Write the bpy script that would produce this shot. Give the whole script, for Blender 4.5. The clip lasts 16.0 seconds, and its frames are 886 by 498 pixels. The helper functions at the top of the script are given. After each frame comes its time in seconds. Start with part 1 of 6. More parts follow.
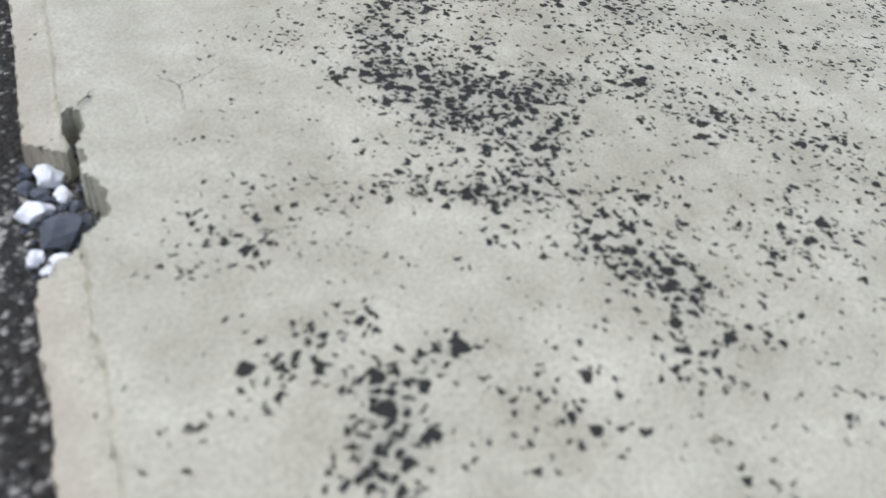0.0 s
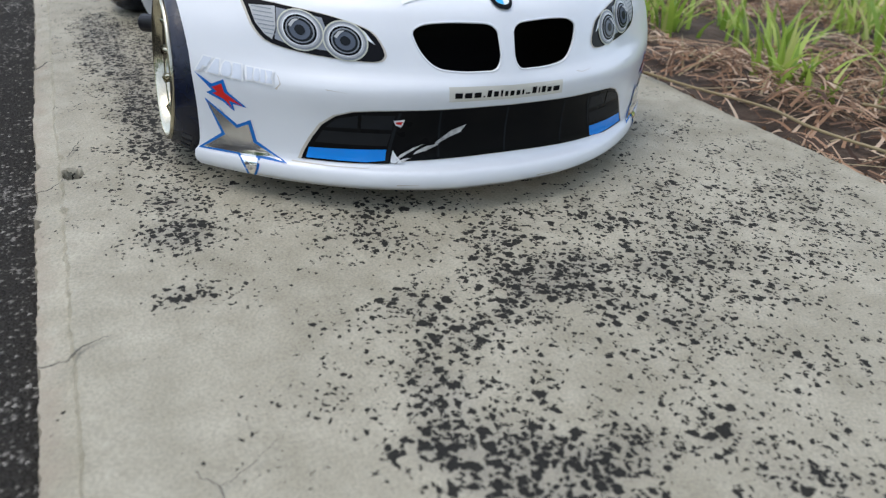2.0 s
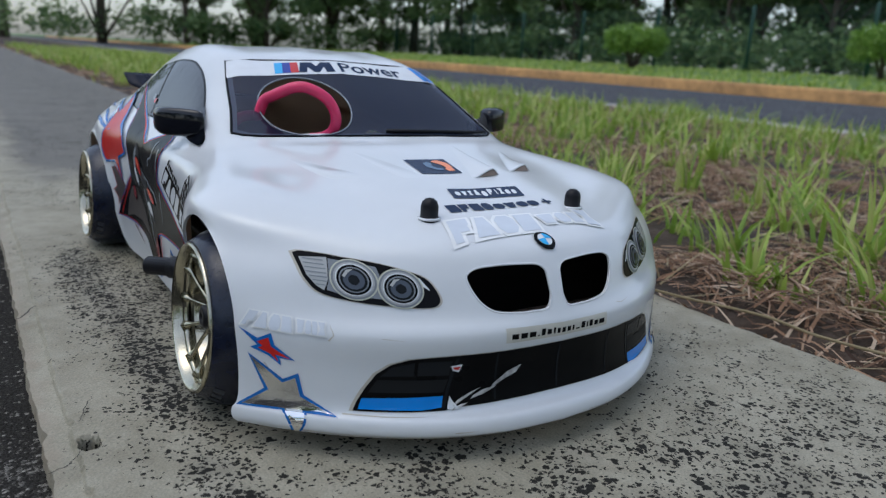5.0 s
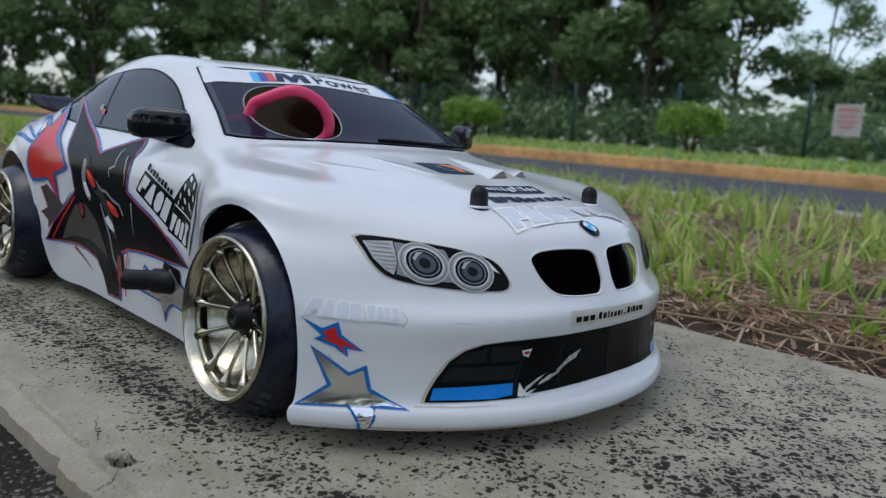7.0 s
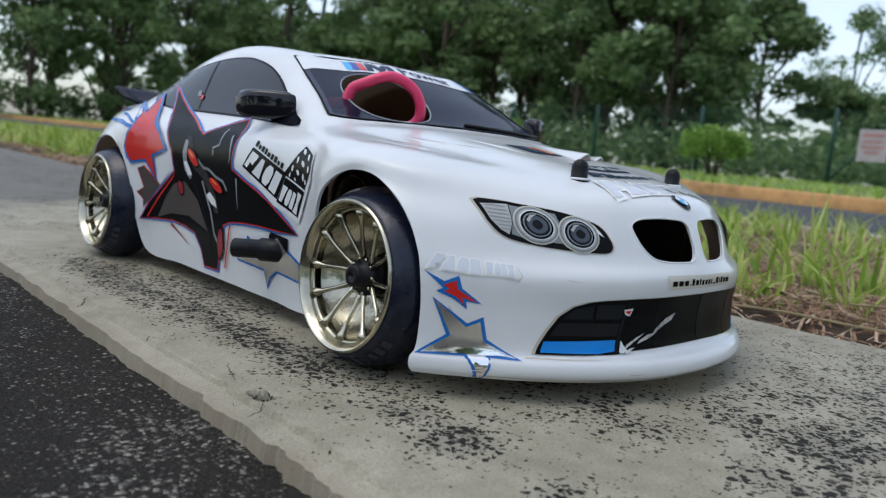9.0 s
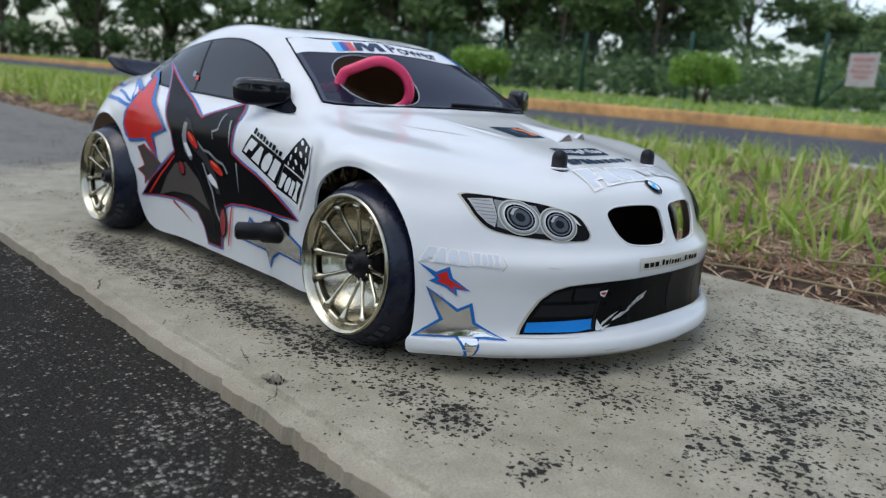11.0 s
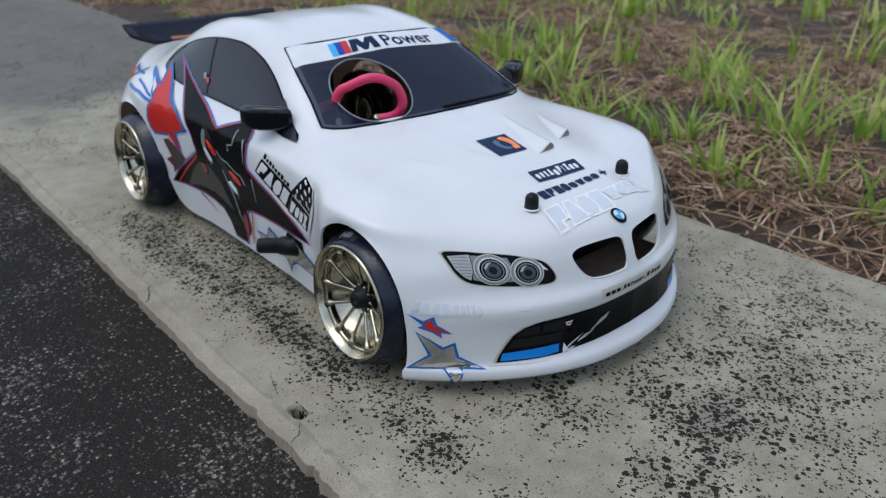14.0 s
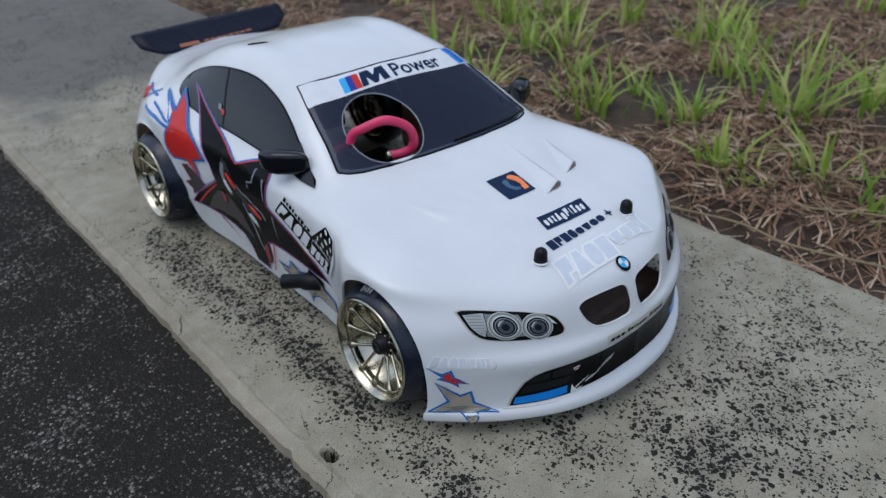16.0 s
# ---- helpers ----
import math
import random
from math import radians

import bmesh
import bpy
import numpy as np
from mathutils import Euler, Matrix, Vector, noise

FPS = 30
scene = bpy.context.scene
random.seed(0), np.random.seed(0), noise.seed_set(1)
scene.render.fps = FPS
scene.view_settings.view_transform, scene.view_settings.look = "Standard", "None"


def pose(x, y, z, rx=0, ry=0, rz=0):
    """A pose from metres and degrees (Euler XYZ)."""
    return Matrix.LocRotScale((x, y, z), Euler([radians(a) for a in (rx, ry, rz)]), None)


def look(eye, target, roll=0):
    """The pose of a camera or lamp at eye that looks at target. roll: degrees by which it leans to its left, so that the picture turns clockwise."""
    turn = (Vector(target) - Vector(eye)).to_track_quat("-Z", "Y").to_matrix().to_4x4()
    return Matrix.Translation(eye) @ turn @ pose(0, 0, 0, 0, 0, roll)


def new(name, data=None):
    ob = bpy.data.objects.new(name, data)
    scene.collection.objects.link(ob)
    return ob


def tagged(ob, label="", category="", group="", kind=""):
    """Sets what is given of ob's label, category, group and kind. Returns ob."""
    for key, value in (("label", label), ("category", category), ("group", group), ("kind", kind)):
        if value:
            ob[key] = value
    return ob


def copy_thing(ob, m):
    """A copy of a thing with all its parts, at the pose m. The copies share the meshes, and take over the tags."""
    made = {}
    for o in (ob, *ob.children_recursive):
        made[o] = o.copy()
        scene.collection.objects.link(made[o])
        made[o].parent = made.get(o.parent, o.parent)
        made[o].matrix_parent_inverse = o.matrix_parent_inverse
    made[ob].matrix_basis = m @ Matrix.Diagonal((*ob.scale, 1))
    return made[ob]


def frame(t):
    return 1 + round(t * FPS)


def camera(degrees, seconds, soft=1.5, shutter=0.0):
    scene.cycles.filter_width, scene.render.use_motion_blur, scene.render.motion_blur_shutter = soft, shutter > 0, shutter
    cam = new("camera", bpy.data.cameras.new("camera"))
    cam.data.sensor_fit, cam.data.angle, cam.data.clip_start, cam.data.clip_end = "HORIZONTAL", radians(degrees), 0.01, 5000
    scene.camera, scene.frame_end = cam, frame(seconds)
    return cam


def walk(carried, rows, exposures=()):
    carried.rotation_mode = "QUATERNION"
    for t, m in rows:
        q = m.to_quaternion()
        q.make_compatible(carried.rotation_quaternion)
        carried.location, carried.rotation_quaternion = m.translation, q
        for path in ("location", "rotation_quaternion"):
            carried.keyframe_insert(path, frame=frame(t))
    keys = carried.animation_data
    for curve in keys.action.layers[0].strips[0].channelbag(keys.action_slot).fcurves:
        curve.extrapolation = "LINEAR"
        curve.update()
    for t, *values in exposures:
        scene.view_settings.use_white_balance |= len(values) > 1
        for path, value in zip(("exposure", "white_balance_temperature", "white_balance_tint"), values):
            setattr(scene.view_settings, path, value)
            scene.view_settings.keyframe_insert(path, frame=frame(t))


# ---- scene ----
cam = camera(62.3, 16.0, 1.25)
cam.data.dof.use_dof, cam.data.dof.focus_distance, cam.data.dof.aperture_fstop = True, 0.275, 19.0
PATH = [
    (0, (-0.134, -0.247, 0.091), (0.606, 1.025, -1.264), 8.0),
    (0.5, (-0.133, -0.236, 0.097), (0.608, 1.1, -1.193), 7.6),
    (1, (-0.135, -0.222, 0.105), (0.616, 1.194, -1.091), 7.3),
    (1.5, (-0.133, -0.212, 0.109), (0.649, 1.264, -0.991), 6.0),
    (2, (-0.13, -0.203, 0.117), (0.677, 1.332, -0.879), 4.3),
    (2.5, (-0.13, -0.197, 0.124), (0.702, 1.377, -0.786), 3.6),
    (3, (-0.133, -0.19, 0.13), (0.741, 1.406, -0.7), 3.2),
    (3.5, (-0.136, -0.186, 0.136), (0.763, 1.429, -0.629), 3.2),
    (4, (-0.143, -0.18, 0.139), (0.801, 1.442, -0.554), 3.4),
    (4.2, (-0.146, -0.179, 0.137), (0.815, 1.456, -0.498), 3.2),
    (6.3, (-0.201, -0.139, 0.109), (1.1, 1.33, -0.28), 3.8),
    (6.5, (-0.207, -0.135, 0.105), (1.134, 1.304, -0.258), 3.9),
    (7, (-0.216, -0.126, 0.096), (1.189, 1.264, -0.209), 4.2),
    (7.5, (-0.224, -0.118, 0.088), (1.19, 1.269, -0.185), 4.1),
    (8, (-0.233, -0.116, 0.085), (1.179, 1.277, -0.172), 3.9),
    (8.5, (-0.244, -0.12, 0.079), (1.143, 1.304, -0.15), 4.8),
    (9, (-0.251, -0.12, 0.078), (1.122, 1.311, -0.181), 5.2),
    (9.2, (-0.251, -0.118, 0.079), (1.137, 1.292, -0.213), 4.8),
    (11.3, (-0.2675, -0.134, 0.104), (1.106, 1.247, -0.362), 4.3),
    (11.5, (-0.268, -0.135, 0.106), (1.092, 1.247, -0.385), 4.4),
    (12, (-0.27, -0.139, 0.125), (1.057, 1.237, -0.465), 3.2),
    (12.5, (-0.271, -0.142, 0.142), (1.039, 1.217, -0.52), 2.3),
    (13, (-0.262, -0.148, 0.159), (0.996, 1.217, -0.584), 1.0),
    (13.5, (-0.256, -0.151, 0.178), (0.952, 1.216, -0.641), 0.5),
    (14, (-0.258, -0.153, 0.202), (0.935, 1.174, -0.701), 0.4),
    (14.5, (-0.255, -0.144, 0.218), (0.924, 1.137, -0.764), -0.3),
    (15, (-0.254, -0.141, 0.237), (0.893, 1.139, -0.787), -1.3),
    (15.5, (-0.252, -0.141, 0.254), (0.885, 1.123, -0.799), -1.4),
    (16, (-0.252, -0.141, 0.265), (0.854, 1.116, -0.829), -1.3),
]
EXPOSURES = [(0, 0.13, 6200, 10), (1, 0.19, 6230, 10), (2, -0.26, 6400, 9), (3, -0.58, 6180, 8), (4.2, -0.91, 6080, 8), (6.5, -0.95, 6180, 8), (9, -0.64, 6380, 8), (12, -0.60, 6380, 8), (16, -0.98, 6080, 9)]
walk(cam, [(t, look(eye, target, roll)) for t, eye, target, roll in PATH], EXPOSURES)

# ---- light: an overcast late day ----
world = bpy.data.worlds.new("sky")
scene.world = world
world.use_nodes = True
SUN_UP, SUN_ROUND = 70.0, -70.0
wn, wl = world.node_tree.nodes, world.node_tree.links
sky_tex = wn.new("ShaderNodeTexSky")
sky_tex.sky_type, sky_tex.sun_disc = "NISHITA", False
sky_tex.sun_elevation, sky_tex.sun_rotation = radians(SUN_UP), radians(SUN_ROUND)
sky_tex.dust_density, sky_tex.ozone_density, sky_tex.air_density = 2.0, 1.5, 1.0
grey_sky = wn.new("ShaderNodeHueSaturation")
grey_sky.inputs["Saturation"].default_value = 0.62
wl.new(sky_tex.outputs[0], grey_sky.inputs["Color"])
wl.new(grey_sky.outputs[0], wn["Background"].inputs["Color"])
wn["Background"].inputs["Strength"].default_value = 0.41
sun = new("sun", bpy.data.lights.new("sun", "SUN"))
sun.data.energy, sun.data.angle, sun.data.color = 0.5, radians(45), (1.0, 0.96, 0.9)
sun.matrix_world = look((0, 0, 0), tuple(-c for c in (
    math.cos(radians(SUN_UP)) * math.sin(radians(SUN_ROUND)), math.cos(radians(SUN_UP)) * math.cos(radians(SUN_ROUND)), math.sin(radians(SUN_UP)))))
scene.view_settings.exposure = 0.0

# ---- materials ----
def material(name, colour, rough=0.5, metal=0.0, coat=0.0, spread=0.0, grain=200.0, bump=0.0, bump_grain=None, transmission=0.0, ior=1.45, second=None):
    """A surface with noise at two scales in its colour, roughness and relief. grain: noise per metre."""
    m = bpy.data.materials.new(name)
    m.use_nodes = True
    n, l = m.node_tree.nodes, m.node_tree.links
    b = n["Principled BSDF"]
    b.inputs["Roughness"].default_value, b.inputs["Metallic"].default_value = rough, metal
    b.inputs["Coat Weight"].default_value, b.inputs["Coat Roughness"].default_value = coat, 0.04
    b.inputs["Transmission Weight"].default_value, b.inputs["IOR"].default_value = transmission, ior
    b.inputs["Base Color"].default_value = (*colour, 1)
    if spread or bump or second:
        where = n.new("ShaderNodeTexCoord").outputs["Object"]
        fine, broad = n.new("ShaderNodeTexNoise"), n.new("ShaderNodeTexNoise")
        for tex, scale in ((fine, grain), (broad, grain / 9)):
            tex.inputs["Scale"].default_value, tex.inputs["Detail"].default_value = scale, 5
            l.new(where, tex.inputs["Vector"])
        if spread or second:
            add = n.new("ShaderNodeMath")
            add.operation = "ADD"
            l.new(fine.outputs["Fac"], add.inputs[0])
            l.new(broad.outputs["Fac"], add.inputs[1])
            ramp = n.new("ShaderNodeMapRange")
            ramp.inputs["From Min"].default_value, ramp.inputs["From Max"].default_value = 0.7, 1.3
            l.new(add.outputs[0], ramp.inputs["Value"])
            mix = n.new("ShaderNodeMix")
            mix.data_type = "RGBA"
            low = second or tuple(c * (1 - spread) for c in colour)
            high = tuple(min(1, c * (1 + spread * (0.6 if not second else 0.2))) for c in colour)
            mix.inputs["A"].default_value, mix.inputs["B"].default_value = (*low, 1), (*high, 1)
            l.new(ramp.outputs[0], mix.inputs["Factor"])
            l.new(mix.outputs["Result"], b.inputs["Base Color"])
            gloss = n.new("ShaderNodeMapRange")
            gloss.inputs["From Min"].default_value, gloss.inputs["From Max"].default_value = 0.3, 0.7
            gloss.inputs["To Min"].default_value, gloss.inputs["To Max"].default_value = max(0.0, rough * 0.85), min(1.0, rough * 1.2)
            l.new(broad.outputs["Fac"], gloss.inputs["Value"])
            l.new(gloss.outputs[0], b.inputs["Roughness"])
        if bump:
            relief = n.new("ShaderNodeBump")
            relief.inputs["Distance"].default_value = bump
            tex = fine
            if bump_grain:
                tex = n.new("ShaderNodeTexNoise")
                tex.inputs["Scale"].default_value, tex.inputs["Detail"].default_value = bump_grain, 6
                l.new(where, tex.inputs["Vector"])
            l.new(tex.outputs["Fac"], relief.inputs["Height"])
            l.new(relief.outputs[0], b.inputs["Normal"])
    return m


WHITE = material("white polycarbonate", (0.725, 0.745, 0.75), 0.14, coat=0.25, spread=0.05, grain=40)


def lets_light(m, share, colour):
    """Painted clear plastic: some daylight comes through it."""
    n, l = m.node_tree.nodes, m.node_tree.links
    through_it, mix = n.new("ShaderNodeBsdfTranslucent"), n.new("ShaderNodeMixShader")
    through_it.inputs["Color"].default_value, mix.inputs["Fac"].default_value = (*colour, 1), share
    l.new(n["Principled BSDF"].outputs[0], mix.inputs[1])
    l.new(through_it.outputs[0], mix.inputs[2])
    l.new(mix.outputs[0], n["Material Output"].inputs["Surface"])


lets_light(WHITE, 0.06, (0.85, 0.8, 0.72))
TYRE = material("black tyre rubber", (0.007, 0.011, 0.027), 0.27, spread=0.35, grain=300, bump=0.0002)
RIM = material("champagne chrome", (0.47, 0.44, 0.34), 0.17, metal=1.0, spread=0.3, grain=120, bump=0.00006, bump_grain=500)
BLACK = material("black plastic", (0.008, 0.008, 0.010), 0.4, spread=0.3, grain=200, bump=0.0001)
GLASS = material("tinted window", (0.003, 0.004, 0.006), 0.04, coat=0.0, ior=1.55)
for dark, shine in ((BLACK, 0.25), (TYRE, 0.5)):
    dark.node_tree.nodes["Principled BSDF"].inputs["Specular IOR Level"].default_value = shine
GLASS.node_tree.nodes["Principled BSDF"].inputs["Specular IOR Level"].default_value = 0.34
CONCRETE = material("concrete", (0.42, 0.40, 0.36), 0.85, spread=0.2, grain=120, bump=0.001)
SOIL = material("dry soil", (0.075, 0.052, 0.036), 0.95, spread=0.5, grain=60, bump=0.01, second=(0.03, 0.021, 0.014))
LAWN = material("lawn", (0.10, 0.17, 0.035), 0.9, spread=0.4, grain=8)
KERB_PAINT = material("orange-brown far kerb", (0.5, 0.28, 0.11), 0.9, spread=0.4, grain=12)
SHELL_INSIDE = material("tan inside of the shell", (0.55, 0.36, 0.25), 0.6, spread=0.2, grain=40)
lets_light(SHELL_INSIDE, 0.5, (0.75, 0.62, 0.5))


def film(name, colour, rough=0.22, metal=0.0):
    m = material(name, colour, rough, metal, coat=0.06 if max(colour) < 0.1 else 0.35, spread=0.08, grain=120)
    m.node_tree.nodes["Principled BSDF"].inputs["Specular IOR Level"].default_value = 0.06 if max(colour) < 0.1 else 0.2
    return m


FOAM = material("brown-grey foam", (0.2, 0.155, 0.125), 0.8, spread=0.3, grain=150)
DECAL_BLACK, DECAL_BLUE, DECAL_RED = film("black film", (0.006, 0.006, 0.007), 0.2), film("blue film", (0.015, 0.14, 0.45)), film("dark red film", (0.25, 0.02, 0.03))
RED, BLUE, SKY_BLUE = film("red film", (0.55, 0.025, 0.02)), film("bright blue film", (0.01, 0.22, 0.68)), film("sky blue film", (0.05, 0.42, 0.8))
NAVY, ORANGE, STEEL_BLUE = film("navy film", (0.012, 0.026, 0.065)), film("orange film", (0.9, 0.25, 0.07)), film("steel blue film", (0.06, 0.12, 0.2))
SILVER, CHROME_FILM = film("silver film", (0.6, 0.59, 0.56), 0.16, 0.85), film("chrome film", (0.85, 0.85, 0.85), 0.08, 1.0)
GRAPHIC_GREY, GRAPHIC_BROWN = film("graphite film", (0.03, 0.03, 0.033), 0.3), film("brown-grey film", (0.075, 0.065, 0.06), 0.3)
CREAM, LAMP_WHITE, LAMP_GREY, LAMP_DARK = film("cream film", (0.56, 0.56, 0.44)), film("white film", (0.72, 0.74, 0.75)), film("lamp grey", (0.22, 0.24, 0.26)), film("lamp charcoal", (0.014, 0.016, 0.018))
PLATE, PALE_GREY, EMBOSS = film("off-white film", (0.6, 0.58, 0.5)), film("cream clear film", (0.80, 0.81, 0.79), 0.35), film("raised grey blocks", (0.60, 0.64, 0.69), 0.3)
GRILLE_BLACK, MESH_GREY, GRIME = film("grille black", (0.004, 0.0045, 0.005), 0.3), film("mesh grey", (0.014, 0.015, 0.016), 0.5), film("grimy edge", (0.52, 0.48, 0.40), 0.6)
LAMP_PALE, LAMP_SLATE = film("pale lamp grey", (0.42, 0.43, 0.42)), film("slate lamp grey", (0.07, 0.085, 0.11))
SCRAPE = material("scraped film", (0.5, 0.5, 0.48), 0.7, spread=0.6, grain=500)
NAVY_BRIGHT, NAVY_BLACK, ORANGE_DULL = film("dark blue film", (0.02, 0.04, 0.3)), film("blue-black plastic", (0.012, 0.015, 0.026), 0.3), film("dull orange film", (0.35, 0.12, 0.05))
GLOSS_BLACK = material("gloss black plastic", (0.005, 0.006, 0.010), 0.07, coat=0.0, spread=0.2, grain=100)
TYRE_MARK = material("raised tyre marks", (0.04, 0.045, 0.055), 0.6, spread=0.3, grain=400)
PINK = material("pink silicone", (0.72, 0.045, 0.14), 0.32, spread=0.12, grain=150)
PINK.node_tree.nodes["Principled BSDF"].inputs["Subsurface Weight"].default_value = 0.25
PINK.node_tree.nodes["Principled BSDF"].inputs["Subsurface Radius"].default_value = (0.004, 0.0015, 0.002)


def tinted(name, colour, share, rough=0.04):
    """Thin dark film: part see-through, with a glossy face."""
    m = bpy.data.materials.new(name)
    m.use_nodes = True
    n, l = m.node_tree.nodes, m.node_tree.links
    b = n["Principled BSDF"]
    b.inputs["Base Color"].default_value, b.inputs["Roughness"].default_value, b.inputs["IOR"].default_value = (*colour, 1), rough, 1.55
    see = n.new("ShaderNodeBsdfTransparent")
    see.inputs["Color"].default_value = (0.55, 0.58, 0.66, 1)
    mix = n.new("ShaderNodeMixShader")
    mix.inputs["Fac"].default_value = share
    l.new(see.outputs[0], mix.inputs[1])
    l.new(b.outputs[0], mix.inputs[2])
    l.new(mix.outputs[0], n["Material Output"].inputs["Surface"])
    return m


TINT = tinted("tinted windscreen film", (0.010, 0.019, 0.050), 0.56)
FENCE_GREEN = material("green painted steel", (0.02, 0.07, 0.05), 0.5, spread=0.3, grain=20)
SIGN_WHITE, SIGN_RED = material("weathered white sign", (0.42, 0.37, 0.37), 0.6, spread=0.2, grain=8), material("faded red print", (0.45, 0.2, 0.19), 0.6, spread=0.3, grain=15)

from mathutils.bvhtree import BVHTree

# ---- mesh tools ----
def part(name, bm, mat, parent=None, label="", smooth=True):
    """Links a bmesh as one mesh object under a thing or a part."""
    me = bpy.data.meshes.new(name)
    bmesh.ops.recalc_face_normals(bm, faces=bm.faces) if len(bm.faces) < 60000 else None
    bm.to_mesh(me)
    bm.free()
    for m in (mat if isinstance(mat, (list, tuple)) else (mat,)):
        me.materials.append(m)
    if smooth:
        me.polygons.foreach_set("use_smooth", [True] * len(me.polygons))
    ob = new(name, me)
    ob.parent = parent
    if label:
        tagged(ob, label)
    return ob


def grid_mesh(rows, closed=False):
    """A bmesh of quads over rows of points."""
    bm = bmesh.new()
    vs = [[bm.verts.new(p) for p in row] for row in rows]
    for a, b in zip(vs, vs[1:]):
        n = len(a)
        for j in range(n if closed else n - 1):
            q = (a[j], a[(j + 1) % n], b[(j + 1) % n], b[j])
            bm.faces.new(q)
    return bm


def smooth_through(points, per):
    """A Catmull-Rom curve through points, per steps to each span."""
    p = np.array(points, float)
    p = np.vstack([2 * p[0] - p[1], p, 2 * p[-1] - p[-2]])
    out = []
    for i in range(1, len(p) - 2):
        a, b, c, d = p[i - 1], p[i], p[i + 1], p[i + 2]
        ta = (np.linalg.norm(b - a) + 1e-9) ** 0.5
        tb = (np.linalg.norm(c - b) + 1e-9) ** 0.5
        tc = (np.linalg.norm(d - c) + 1e-9) ** 0.5
        m1 = tb * ((b - a) / ta - (c - a) / (ta + tb) + (c - b) / tb)
        m2 = tb * ((c - b) / tb - (d - b) / (tb + tc) + (d - c) / tc)
        for k in range(per):
            t = k / per
            out.append((2 * t**3 - 3 * t**2 + 1) * b + (t**3 - 2 * t**2 + t) * m1 + (3 * t**2 - 2 * t**3) * c + (t**3 - t**2) * m2)
    out.append(p[-2])
    return out


def lathe(profile, axis="x", steps=48, bm=None, middle=(0, 0, 0), cap=True):
    """Turns a profile of (along, radius) round an axis."""
    bm = bm or bmesh.new()
    rings = []
    for a, r in profile:
        ring = []
        for k in range(steps):
            c, s = math.cos(2 * math.pi * k / steps) * r, math.sin(2 * math.pi * k / steps) * r
            p = {"x": (a, c, s), "y": (c, a, s), "z": (c, s, a)}[axis]
            ring.append(bm.verts.new(Vector(p) + Vector(middle)))
        rings.append(ring)
    for a, b in zip(rings, rings[1:]):
        for k in range(steps):
            bm.faces.new((a[k], a[(k + 1) % steps], b[(k + 1) % steps], b[k]))
    for ring, (a, r) in ((rings[0], profile[0]), (rings[-1], profile[-1])):
        if r > 1e-5 and cap:
            bm.faces.new(ring)
    return bm


def tube(points, radius, sides=10, bm=None, cap=True):
    """A round bar along points; radius one number or one for each point."""
    bm = bm or bmesh.new()
    pts = [Vector(p) for p in points]
    radii = radius if isinstance(radius, (list, tuple)) else [radius] * len(pts)
    rings, up = [], None
    for i, p in enumerate(pts):
        way = (pts[min(i + 1, len(pts) - 1)] - pts[max(i - 1, 0)]).normalized()
        if up is None:
            up = way.orthogonal().normalized()
        up = (up - way * up.dot(way)).normalized()
        side = way.cross(up)
        rings.append([bm.verts.new(p + (up * math.cos(2 * math.pi * k / sides) + side * math.sin(2 * math.pi * k / sides)) * radii[i]) for k in range(sides)])
    for a, b in zip(rings, rings[1:]):
        for k in range(sides):
            bm.faces.new((a[k], a[(k + 1) % sides], b[(k + 1) % sides], b[k]))
    if cap:
        bm.faces.new(rings[0]), bm.faces.new(rings[-1])
    return bm


def box(size, at=(0, 0, 0), bevel=0.0, bm=None, turn=None):
    """A bevelled box, added to bm."""
    one = bmesh.new()
    bmesh.ops.create_cube(one, size=1)
    bmesh.ops.scale(one, vec=size, verts=one.verts)
    if bevel:
        bmesh.ops.bevel(one, geom=one.edges[:], offset=bevel, segments=2, affect="EDGES", profile=0.6)
    m = Matrix.Translation(at) @ (turn or Matrix())
    bmesh.ops.transform(one, matrix=m, verts=one.verts)
    if bm is None:
        return one
    me = bpy.data.meshes.new("t")
    one.to_mesh(me)
    one.free()
    bm.from_mesh(me)
    bpy.data.meshes.remove(me)
    return bm

